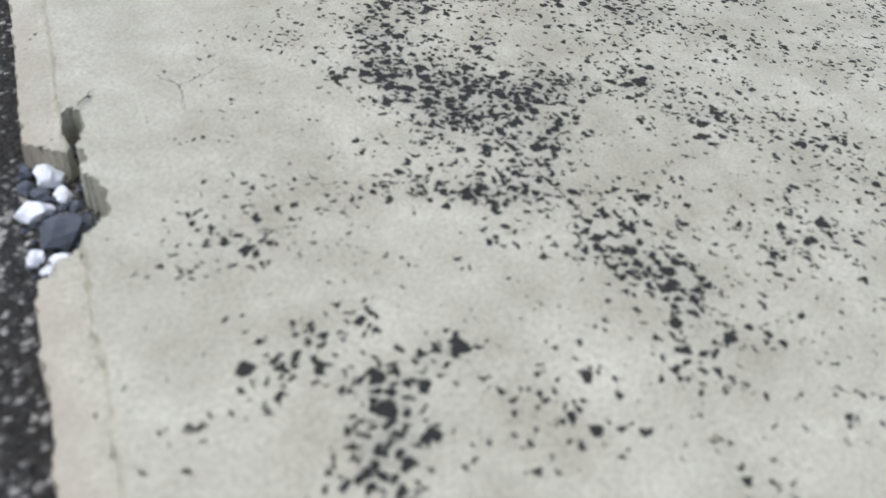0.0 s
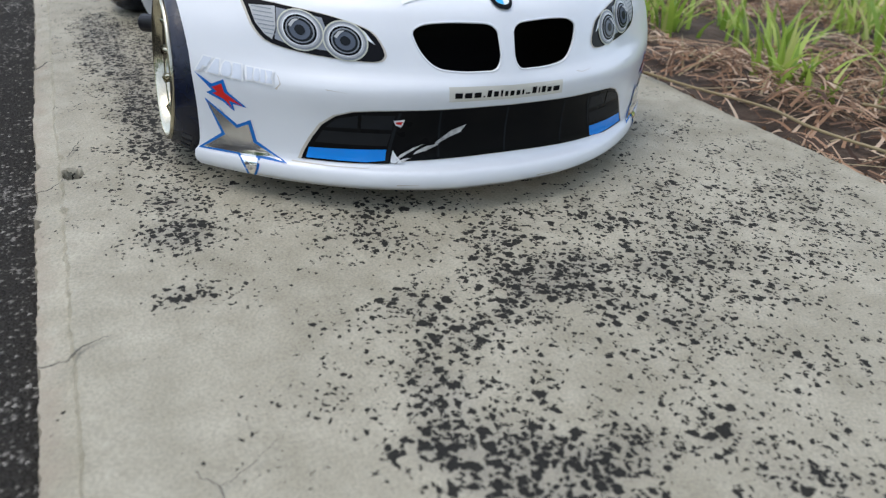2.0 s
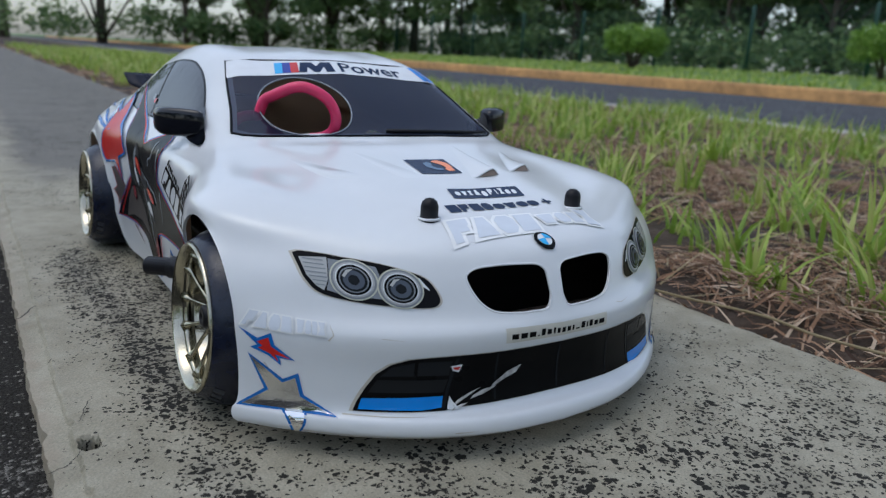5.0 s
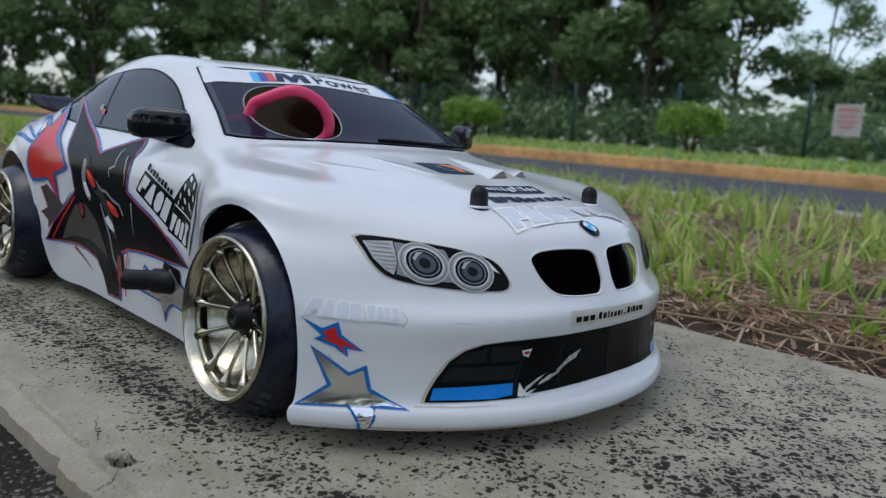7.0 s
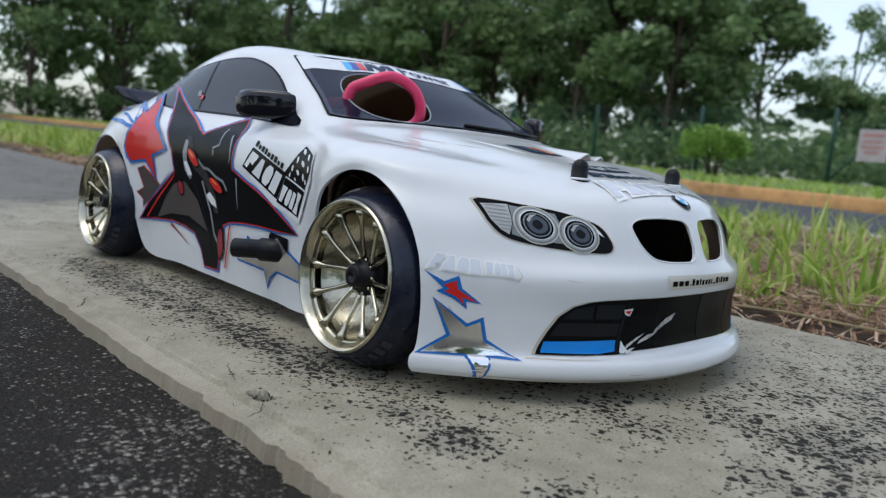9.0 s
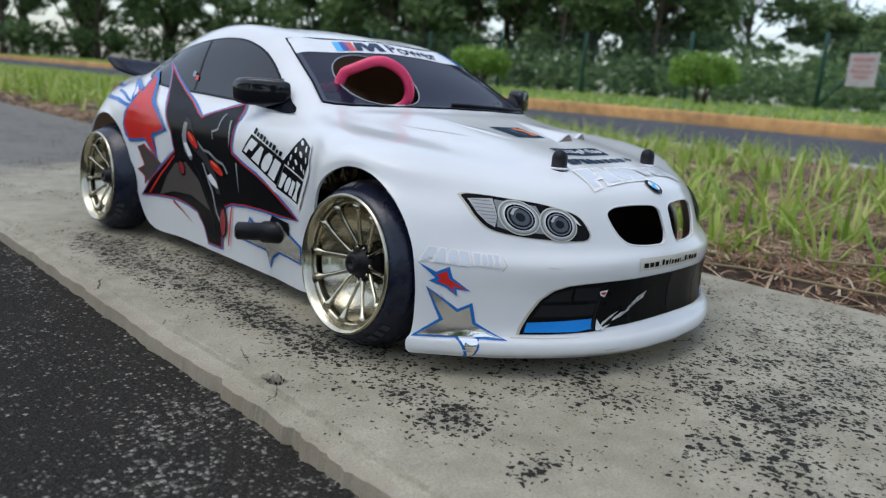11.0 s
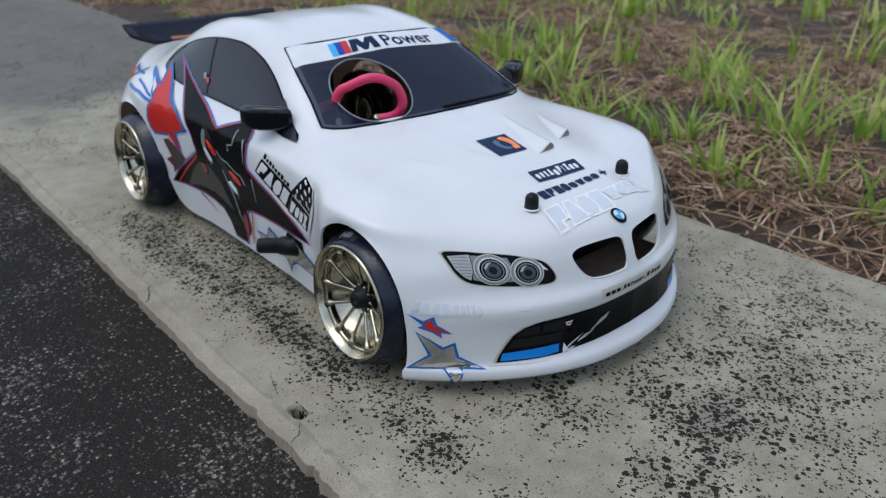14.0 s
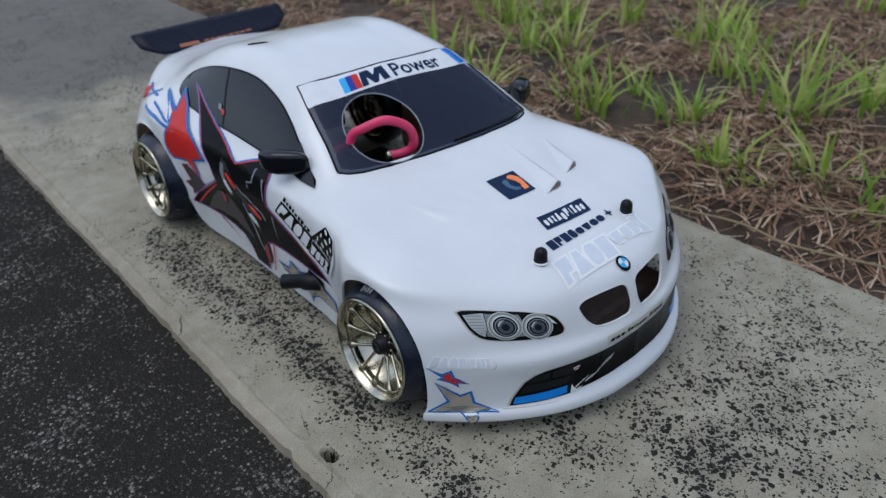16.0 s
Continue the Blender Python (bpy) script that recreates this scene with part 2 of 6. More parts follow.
# ---- ground materials ----
def concrete_with_lichen():
    """Pale worn concrete with black lichen spots, thick in some patches and thin in others."""
    m = bpy.data.materials.new("spotted concrete")
    m.use_nodes = True
    n, l = m.node_tree.nodes, m.node_tree.links
    b = n["Principled BSDF"]

    def node(kind, **inputs):
        x = n.new(kind)
        for key, value in inputs.items():
            x.inputs[key.replace("_", " ")].default_value = value
        return x

    def calc(op, a, c=None, clamp=False):
        x = n.new("ShaderNodeMath")
        x.operation, x.use_clamp = op, clamp
        for i, v in enumerate((a, c)):
            if v is None:
                continue
            if isinstance(v, (int, float)):
                x.inputs[i].default_value = v
            else:
                l.new(v, x.inputs[i])
        return x.outputs[0]

    where = n.new("ShaderNodeTexCoord").outputs["Object"]

    def noise_at(scale, detail=4.0, rough=0.55):
        x = node("ShaderNodeTexNoise", Scale=scale, Detail=detail, Roughness=rough)
        l.new(where, x.inputs["Vector"])
        return x

    # thickness of growth: loose patches
    near = node("ShaderNodeSeparateXYZ")
    l.new(where, near.inputs[0])
    cover = calc("MULTIPLY", noise_at(11.0, 3.0).outputs["Fac"], 0.75)
    cover = calc("ADD", cover, calc("MULTIPLY", noise_at(48.0, 2.5).outputs["Fac"], 0.8))
    across = node("ShaderNodeMapRange", From_Min=-0.145, From_Max=-0.06, To_Min=-0.14, To_Max=0.0)
    l.new(near.outputs["X"], across.inputs["Value"])
    cover = calc("ADD", cover, across.outputs[0])
    thicker = node("ShaderNodeMapRange", From_Min=-0.09, From_Max=0.02, To_Min=-0.02, To_Max=0.07)
    l.new(near.outputs["X"], thicker.inputs["Value"])
    cover = calc("ADD", cover, thicker.outputs[0])
    beside = node("ShaderNodeMapRange", From_Min=0.10, From_Max=0.165, To_Min=0.0, To_Max=-0.12)
    l.new(near.outputs["X"], beside.inputs["Value"])
    cover = calc("ADD", cover, beside.outputs[0])
    # patches by place: before the car, along the broken edge, under the bumper, beside the flank
    before = ((-0.072, -0.109, 0.009, 0.008, 0.22), (-0.06, -0.106, 0.01, 0.008, 0.2), (-0.054, -0.117, 0.01, 0.009, 0.22), (-0.064, -0.128, 0.011, 0.009, 0.24), (-0.05, -0.137, 0.013, 0.008, 0.22), 
        (-0.076, -0.145, 0.013, 0.006, 0.24), (-0.06, -0.151, 0.012, 0.008, 0.24), (-0.04, -0.161, 0.014, 0.007, 0.22), (-0.054, -0.17, 0.01, 0.008, 0.24), (-0.049, -0.183, 0.009, 0.009, 0.22), 
        (-0.05, -0.201, 0.009, 0.007, 0.2), (-0.077, -0.202, 0.012, 0.008, 0.14), (0.011, -0.142, 0.016, 0.014, 0.14), (-0.011, -0.183, 0.012, 0.006, 0.16), (-0.012, -0.128, 0.016, 0.014, 0.12), 
        (-0.037, -0.118, 0.012, 0.008, 0.18), (-0.049, -0.186, 0.012, 0.016, 0.12), (-0.037, -0.119, 0.012, 0.01, 0.16),)
    edge_growth = ((-0.116, -0.147, 0.01, 0.006, 0.22), (-0.125, -0.152, 0.008, 0.006, 0.2), (-0.097, -0.114, 0.006, 0.003, 0.14), (-0.101, -0.187, 0.008, 0.005, 0.22), (-0.108, -0.193, 0.006, 0.008, 0.22), 
        (-0.113, -0.199, 0.009, 0.006, 0.22), (-0.121, -0.178, 0.006, 0.006, 0.16), (-0.11, -0.172, 0.008, 0.004, 0.16), (-0.133, -0.184, 0.004, 0.003, 0.16), (-0.094, -0.182, 0.005, 0.004, 0.18),)
    under_bumper = ((-0.089, -0.075, 0.008, 0.01, 0.16), (-0.068, -0.075, 0.008, 0.014, 0.2), (-0.067, -0.092, 0.009, 0.012, 0.22), (-0.078, -0.099, 0.008, 0.006, 0.2), (-0.116, -0.021, 0.008, 0.006, 0.14), 
        (-0.014, -0.055, 0.02, 0.012, 0.16), (-0.043, -0.063, 0.014, 0.009, 0.16), (-0.016, -0.04, 0.02, 0.014, 0.15), (0.024, -0.07, 0.03, 0.02, 0.1), (-0.03, -0.1, 0.05, 0.03, 0.08), 
        (0.06, -0.04, 0.05, 0.04, 0.1), (-0.01, -0.05, 0.013, 0.009, 0.2), (-0.057, 0.007, 0.018, 0.01, 0.2), (-0.053, -0.012, 0.016, 0.01, 0.2), (-0.06, -0.046, 0.014, 0.01, 0.2), 
        (-0.111, -0.023, 0.01, 0.008, 0.16), (-0.018, -0.015, 0.016, 0.012, 0.16),)
    flank_growth = ((-0.112, 0.017, 0.008, 0.02, 0.16), (-0.11, 0.125, 0.01, 0.045, 0.22), (-0.102, 0.085, 0.01, 0.02, 0.18), (-0.122, 0.27, 0.012, 0.05, 0.18), (-0.118, 0.05, 0.014, 0.06, 0.12), 
        (-0.115, 0.2, 0.014, 0.08, 0.2), (-0.139, 0.07, 0.0024, 0.0034, 0.8), (-0.09, 0.228, 0.01, 0.026, 0.24), (-0.088, 0.185, 0.01, 0.03, 0.26), (-0.103, 0.13, 0.009, 0.026, 0.24), 
        (-0.097, 0.285, 0.01, 0.03, 0.24), (-0.116, 0.3, 0.008, 0.03, 0.14), (-0.108, 0.183, 0.009, 0.022, 0.16), (-0.106, 0.044, 0.01, 0.012, 0.16), (-0.11, 0.013, 0.012, 0.01, 0.18), 
        (-0.076, 0.434, 0.014, 0.04, 0.14), (-0.102, 0.17, 0.026, 0.17, 0.07), (-0.12, 0.55, 0.02, 0.1, 0.1), (-0.1, 0.9, 0.04, 0.2, 0.12),)
    for x, y, rx, ry, k in before + edge_growth + under_bumper + flank_growth:
        shift = n.new("ShaderNodeVectorMath")
        shift.operation = "SUBTRACT"
        l.new(where, shift.inputs[0])
        shift.inputs[1].default_value = (x, y, 0)
        size = n.new("ShaderNodeVectorMath")
        size.operation = "DIVIDE"
        l.new(shift.outputs[0], size.inputs[0])
        size.inputs[1].default_value = (rx, ry, 1)
        far = n.new("ShaderNodeVectorMath")
        far.operation = "LENGTH"
        l.new(size.outputs[0], far.inputs[0])
        blob = node("ShaderNodeMapRange", From_Min=0.4, From_Max=1.6, To_Min=k * 1.5, To_Max=0.0)
        l.new(far.outputs["Value"], blob.inputs["Value"])
        cover = calc("ADD", cover, blob.outputs[0])
    # spots of three sizes, ragged
    warp = n.new("ShaderNodeVectorMath")
    warp.operation = "MULTIPLY_ADD"
    l.new(noise_at(420.0, 3.0).outputs["Color"], warp.inputs[0])
    warp.inputs[1].default_value = (0.0040, 0.0040, 0)
    l.new(where, warp.inputs[2])
    flat_xy = n.new("ShaderNodeVectorMath")
    flat_xy.operation = "MULTIPLY"
    flat_xy.inputs[1].default_value = (1, 1, 0)
    l.new(warp.outputs[0], flat_xy.inputs[0])
    spots = None
    for scale, need, reach in ((270.0, 1.48, 1.8), (430.0, 1.365, 1.8), (700.0, 1.27, 1.7)):
        cells = node("ShaderNodeTexVoronoi", Scale=scale, Randomness=1.0)
        l.new(flat_xy.outputs[0], cells.inputs["Vector"])
        chance = n.new("ShaderNodeSeparateColor")
        l.new(cells.outputs["Color"], chance.inputs[0])
        grow = calc("SUBTRACT", calc("ADD", cover, calc("MULTIPLY", chance.outputs[0], 0.8)), need)
        size = calc("MULTIPLY", grow, reach)
        edge = calc("SUBTRACT", calc("MINIMUM", size, 0.47), cells.outputs["Distance"])
        spot = calc("MULTIPLY", edge, 14.0, True)
        spots = spot if spots is None else calc("MAXIMUM", spots, spot)
    # dark grown-over end of the slab
    stain = node("ShaderNodeMapRange", From_Min=0.69, From_Max=0.78)
    l.new(calc("ADD", near.outputs["Y"], calc("MULTIPLY", noise_at(14.0).outputs["Fac"], 0.25)), stain.inputs["Value"])
    stain_x = node("ShaderNodeMapRange", From_Min=-0.112, From_Max=-0.085)
    l.new(calc("ADD", near.outputs["X"], calc("MULTIPLY", noise_at(22.0).outputs["Fac"], 0.05)), stain_x.inputs["Value"])
    stain_amount = calc("MULTIPLY", calc("MULTIPLY", stain.outputs[0], stain_x.outputs[0]), 0.72)
    # concrete itself
    base = n.new("ShaderNodeMix")
    base.data_type = "RGBA"
    base.inputs["A"].default_value, base.inputs["B"].default_value = (0.245, 0.223, 0.158, 1), (0.374, 0.346, 0.262, 1)
    tone = node("ShaderNodeMapRange", From_Min=0.75, From_Max=1.3)
    l.new(calc("ADD", noise_at(16.0, 6.0).outputs["Fac"], noise_at(75.0, 5.0).outputs["Fac"]), tone.inputs["Value"])
    l.new(tone.outputs[0], base.inputs["Factor"])
    sand = n.new("ShaderNodeMix")
    sand.data_type, sand.blend_type = "RGBA", "MULTIPLY"
    sand.inputs["Factor"].default_value = 0.55
    l.new(base.outputs["Result"], sand.inputs["A"])
    speck = node("ShaderNodeMapRange", From_Min=0.3, From_Max=0.62, To_Min=0.55, To_Max=1.1)
    l.new(noise_at(1300.0, 2.0).outputs["Fac"], speck.inputs["Value"])
    l.new(speck.outputs[0], sand.inputs["B"])
    grown = n.new("ShaderNodeMix")
    grown.data_type = "RGBA"
    grown.inputs["B"].default_value = (0.075, 0.07, 0.066, 1)
    l.new(sand.outputs["Result"], grown.inputs["A"])
    film_grown = node("ShaderNodeMapRange", From_Min=1.0, From_Max=1.35, To_Min=0.0, To_Max=0.28)
    l.new(cover, film_grown.inputs["Value"])
    l.new(calc("MAXIMUM", stain_amount, film_grown.outputs[0]), grown.inputs["Factor"])
    last = n.new("ShaderNodeMix")
    last.data_type = "RGBA"
    lichen = n.new("ShaderNodeMix")
    lichen.data_type = "RGBA"
    lichen.inputs["A"].default_value, lichen.inputs["B"].default_value = (0.004, 0.004, 0.0045, 1), (0.022, 0.022, 0.02, 1)
    l.new(noise_at(900.0).outputs["Fac"], lichen.inputs["Factor"])
    earth = n.new("ShaderNodeMix")
    earth.data_type = "RGBA"
    earth.inputs["B"].default_value = (0.27, 0.22, 0.16, 1)
    rim = node("ShaderNodeMapRange", From_Min=-0.141, From_Max=-0.152, To_Min=-0.6, To_Max=0.45)
    l.new(near.outputs["X"], rim.inputs["Value"])
    l.new(calc("ADD", rim.outputs[0], calc("MULTIPLY", calc("SUBTRACT", noise_at(90.0, 6.0).outputs["Fac"], 0.45), 1.8), True), earth.inputs["Factor"])
    l.new(grown.outputs["Result"], earth.inputs["A"])
    l.new(earth.outputs["Result"], last.inputs["A"])
    l.new(lichen.outputs["Result"], last.inputs["B"])
    on_top = node("ShaderNodeMapRange", From_Min=-0.151, From_Max=-0.147)
    l.new(near.outputs["X"], on_top.inputs["Value"])
    grown_spots = calc("MULTIPLY", calc("MULTIPLY", spots, 0.96), on_top.outputs[0])
    l.new(grown_spots, last.inputs["Factor"])
    l.new(calc("SUBTRACT", 0.4, calc("MULTIPLY", grown_spots, 0.36)), b.inputs["Specular IOR Level"])
    l.new(last.outputs["Result"], b.inputs["Base Color"])
    b.inputs["Roughness"].default_value = 0.62
    relief = node("ShaderNodeBump", Distance=0.0006, Strength=0.7)
    height = calc("ADD", noise_at(700.0, 5.0).outputs["Fac"], calc("MULTIPLY", spots, 0.5))
    l.new(calc("ADD", height, calc("MULTIPLY", noise_at(60.0).outputs["Fac"], 1.6)), relief.inputs["Height"])
    l.new(relief.outputs[0], b.inputs["Normal"])
    return m


def stony(name, dark, light, scale, share, bump):
    """Asphalt: stones of mixed grey in a dark binder."""
    m = bpy.data.materials.new(name)
    m.use_nodes = True
    n, l = m.node_tree.nodes, m.node_tree.links
    b = n["Principled BSDF"]
    where = n.new("ShaderNodeTexCoord").outputs["Object"]
    cells = n.new("ShaderNodeTexVoronoi")
    cells.inputs["Scale"].default_value = scale
    broad, fine = n.new("ShaderNodeTexNoise"), n.new("ShaderNodeTexNoise")
    broad.inputs["Scale"].default_value, fine.inputs["Scale"].default_value = scale / 34, scale * 2.2
    broad.inputs["Detail"].default_value = fine.inputs["Detail"].default_value = 5
    bend = n.new("ShaderNodeVectorMath")
    bend.operation = "MULTIPLY_ADD"
    bend.inputs[1].default_value = (1.3 / scale,) * 3
    l.new(fine.outputs["Color"], bend.inputs[0])
    l.new(where, bend.inputs[2])
    l.new(bend.outputs[0], cells.inputs["Vector"])
    for t in (broad, fine):
        l.new(where, t.inputs["Vector"])
    pick = n.new("ShaderNodeSeparateColor")
    l.new(cells.outputs["Color"], pick.inputs[0])
    ramp = n.new("ShaderNodeMapRange")
    ramp.inputs["From Min"].default_value, ramp.inputs["From Max"].default_value = 1.4 - share, 1.85 - share
    add = n.new("ShaderNodeMath")
    add.operation = "MULTIPLY_ADD"
    l.new(broad.outputs["Fac"], add.inputs[0])
    add.inputs[1].default_value = 1.6
    l.new(pick.outputs[0], add.inputs[2])
    sub = n.new("ShaderNodeMath")
    sub.operation = "SUBTRACT"
    l.new(add.outputs[0], sub.inputs[0])
    l.new(cells.outputs["Distance"], sub.inputs[1])
    l.new(sub.outputs[0], ramp.inputs["Value"])
    mix = n.new("ShaderNodeMix")
    mix.data_type = "RGBA"
    mix.inputs["A"].default_value = (*dark, 1)
    tones = n.new("ShaderNodeMapRange")
    tones.inputs["To Min"].default_value, tones.inputs["To Max"].default_value = 0.15, 1.5
    l.new(pick.outputs[1], tones.inputs["Value"])
    stones = n.new("ShaderNodeMix")
    stones.data_type, stones.blend_type = "RGBA", "MULTIPLY"
    stones.inputs["Factor"].default_value, stones.inputs["A"].default_value = 1.0, (*light, 1)
    l.new(tones.outputs[0], stones.inputs["B"])
    l.new(stones.outputs["Result"], mix.inputs["B"])
    l.new(ramp.outputs[0], mix.inputs["Factor"])
    vary = n.new("ShaderNodeMix")
    vary.data_type, vary.blend_type = "RGBA", "MULTIPLY"
    vary.inputs["Factor"].default_value = 0.85
    l.new(mix.outputs["Result"], vary.inputs["A"])
    shade = n.new("ShaderNodeMapRange")
    shade.inputs["From Min"].default_value, shade.inputs["From Max"].default_value = 0.3, 0.7
    shade.inputs["To Min"].default_value, shade.inputs["To Max"].default_value = 0.25, 1.55
    l.new(fine.outputs["Fac"], shade.inputs["Value"])
    l.new(shade.outputs[0], vary.inputs["B"])
    l.new(vary.outputs["Result"], b.inputs["Base Color"])
    b.inputs["Roughness"].default_value, b.inputs["Specular IOR Level"].default_value = 0.9, 0.15
    relief = n.new("ShaderNodeBump")
    relief.inputs["Distance"].default_value = bump
    l.new(sub.outputs[0], relief.inputs["Height"])
    l.new(relief.outputs[0], b.inputs["Normal"])
    return m


def blades(name, low, high, dry, rough=0.6):
    """Leaves that differ from one to the next."""
    m = bpy.data.materials.new(name)
    m.use_nodes = True
    n, l = m.node_tree.nodes, m.node_tree.links
    b = n["Principled BSDF"]
    pick = n.new("ShaderNodeNewGeometry").outputs["Random Per Island"]
    ramp = n.new("ShaderNodeValToRGB")
    ramp.color_ramp.elements[0].color, ramp.color_ramp.elements[1].color = (*low, 1), (*dry, 1)
    ramp.color_ramp.elements.new(0.6).color = (*high, 1)
    l.new(pick, ramp.inputs[0])
    l.new(ramp.outputs[0], b.inputs["Base Color"])
    b.inputs["Roughness"].default_value = rough
    glow = n.new("ShaderNodeBsdfTranslucent")
    l.new(ramp.outputs[0], glow.inputs["Color"])
    mix = n.new("ShaderNodeMixShader")
    mix.inputs["Fac"].default_value = 0.4
    l.new(b.outputs[0], mix.inputs[1])
    l.new(glow.outputs[0], mix.inputs[2])
    l.new(mix.outputs[0], n["Material Output"].inputs["Surface"])
    return m


SPOTTED = concrete_with_lichen()
NEAR_ASPHALT = stony("dark weathered asphalt", (0.044, 0.040, 0.033), (0.36, 0.335, 0.29), 640.0, 0.38, 0.0022)
FAR_ASPHALT = stony("grey asphalt", (0.075, 0.08, 0.09), (0.14, 0.145, 0.155), 60.0, 0.7, 0.004)
STRAW = blades("dry straw", (0.05, 0.026, 0.015), (0.40, 0.235, 0.135), (0.72, 0.58, 0.42), 0.8)
PALE_STRAW = blades("pale straw", (0.36, 0.29, 0.16), (0.42, 0.35, 0.2), (0.5, 0.42, 0.26), 0.7)
GRASS = blades("green grass", (0.17, 0.29, 0.035), (0.36, 0.49, 0.075), (0.56, 0.56, 0.2), 0.5)
TREE_LEAF = blades("tree leaves", (0.085, 0.155, 0.065), (0.17, 0.26, 0.09), (0.26, 0.34, 0.15), 0.6)
BUSH_LEAF = blades("hedge leaves", (0.12, 0.24, 0.035), (0.23, 0.38, 0.06), (0.34, 0.48, 0.1), 0.5)
BARK = material("grey-brown bark", (0.10, 0.075, 0.055), 0.9, spread=0.5, grain=12, bump=0.02)
STONE = material("pale broken stone", (0.62, 0.61, 0.6), 0.8, spread=0.3, grain=250, bump=0.0008)
DARK_STONE = material("dark broken stone", (0.07, 0.075, 0.085), 0.8, spread=0.4, grain=250, bump=0.0008)
CRACK = material("crack shadow", (0.06, 0.055, 0.045), 1.0, spread=0.4, grain=300)


# ---- the ground ----
def sheet(name, rows, mat, label, category):
    return tagged(part(name, grid_mesh(rows), mat), label, category, kind="structure")


def steps(*spans):
    """Values from spans of (start, end, count)."""
    out = []
    for a, b, k in spans:
        out += [a + (b - a) * i / k for i in range(k)]
    return out + [spans[-1][1]]


sheet("ground", [[(x, y, -0.30) for x in (-900, -20, 20, 900)] for y in (-900, -20, 60, 900)], LAWN, "plain green land that reaches the horizon", "ground")


def verge_height(x, y):
    return -0.007 - 0.034 * (x - 0.165) + 0.006 * noise.noise((x * 9, y * 9, 0.5)) + 0.004 * noise.noise((x * 31, y * 31, 2.0)) - 0.006 * max(0.0, 1 - abs(x - 0.185) / 0.03)


def lawn_height(x, y):
    return 0.0 + 0.19 * min(1, max(0, (x - 6.9) / 11.0)) + 0.02 * noise.noise((x * 0.7, y * 0.7, 3.0))


XS = steps((-9.0, -1.2, 8), (-1.2, -0.35, 17), (-0.35, -0.140, 50))
YS = steps((-30, -2.5, 12), (-2.5, -0.35, 20), (-0.35, 0.7, 150), (0.7, 3.0, 46), (3.0, 60.0, 30))
sheet("road", [[(x, y, -0.0085 + 0.0012 * noise.noise((x * 45, y * 45, 0)) + 0.0018 * noise.noise((x * 8, y * 8, 4))) for x in XS] for y in YS], NEAR_ASPHALT, "dark weathered asphalt road along the concrete kerb", "road")
XS = steps((0.150, 0.9, 60), (0.9, 2.95, 40))
YS = steps((-30, -2.5, 12), (-2.5, -0.4, 20), (-0.4, 1.6, 120), (1.6, 6, 60), (6, 60, 40))
verge = sheet("verge", [[(x, y, verge_height(x, y)) for x in XS] for y in YS], SOIL, "brown soil verge under dry cut grass", "verge")
sheet("far_road", [[(x, y, -0.10) for x in (2.93, 4.0, 5.2, 6.72)] for y in (-25, 0, 10, 30, 80)], FAR_ASPHALT, "grey asphalt road beyond the grass verge", "road")
sheet("lawn", [[(x, y, lawn_height(x, y)) for x in steps((6.85, 19, 24), (19, 90, 8))] for y in steps((-25, 40, 60), (40, 120, 8))], LAWN, "green lawn strip beyond the far kerb", "lawn")

NOTCH_Y = [-0.1435, -0.1405, -0.139, -0.133, -0.126, -0.1225, -0.119, -0.110, -0.103, -0.0985, -0.097]
NOTCH_X = [-0.1505, -0.1475, -0.1435, -0.1395, -0.1388, -0.1400, -0.1420, -0.1415, -0.1395, -0.1402, -0.1425]
PIT = (-0.139, 0.070)


def kerb_point(i, j):
    """A point of the slab: across i, along j."""
    x, y = KX[i], KY[j]
    z = 0.0006 * noise.noise((x * 40, y * 40, 7))
    chip = max(0.0, noise.noise((3, y * 60, 2.3)) - 0.28) * 0.008
    wave = 0.0005 * noise.noise((0, y * 38, 1.3)) + 0.0008 * noise.noise((0, y * 140, 5.1)) + 0.0010 * noise.noise((0, y * 420, 8.1)) + 0.0012 * noise.noise((0, y * 5, 9.0)) + chip
    near_edge = max(0.0, min(1.0, (-0.125 - x) / 0.02))
    x += wave * near_edge
    joint = -0.1430 + 0.0008 * noise.noise((2, y * 14, 6)) + 0.0005 * noise.noise((7, y * 90, 6))
    if KX[i] < joint:
        z -= min(1.0, (joint - KX[i]) / 0.0009) * 0.0020 + 0.13 * (joint - KX[i]) + 0.0008 * noise.noise((x * 160, y * 60, 3))
    d = math.hypot((KX[i] - PIT[0]) / 0.0029, (y - PIT[1]) / 0.0040)
    if d < 1.3:
        z -= 0.011 if d < 1.0 else 0.003 * (1.3 - d) / 0.35
    if NOTCH_Y[0] < y < NOTCH_Y[-1]:
        jag = 0.0012 * noise.noise((y * 170, 0, 8)) + 0.0007 * noise.noise((y * 420, 0, 3))
        ledge = y > -0.1045 + (KX[i] + 0.150) * -0.9 + 0.0012 * noise.noise((x * 300, 4, 1)) and KX[i] < -0.1430 + jag
        if KX[i] < np.interp(y, NOTCH_Y, NOTCH_X) + jag and not ledge:
            z = -0.0105 + 0.0015 * noise.noise((x * 200, y * 200, 2))
    return x, y, z


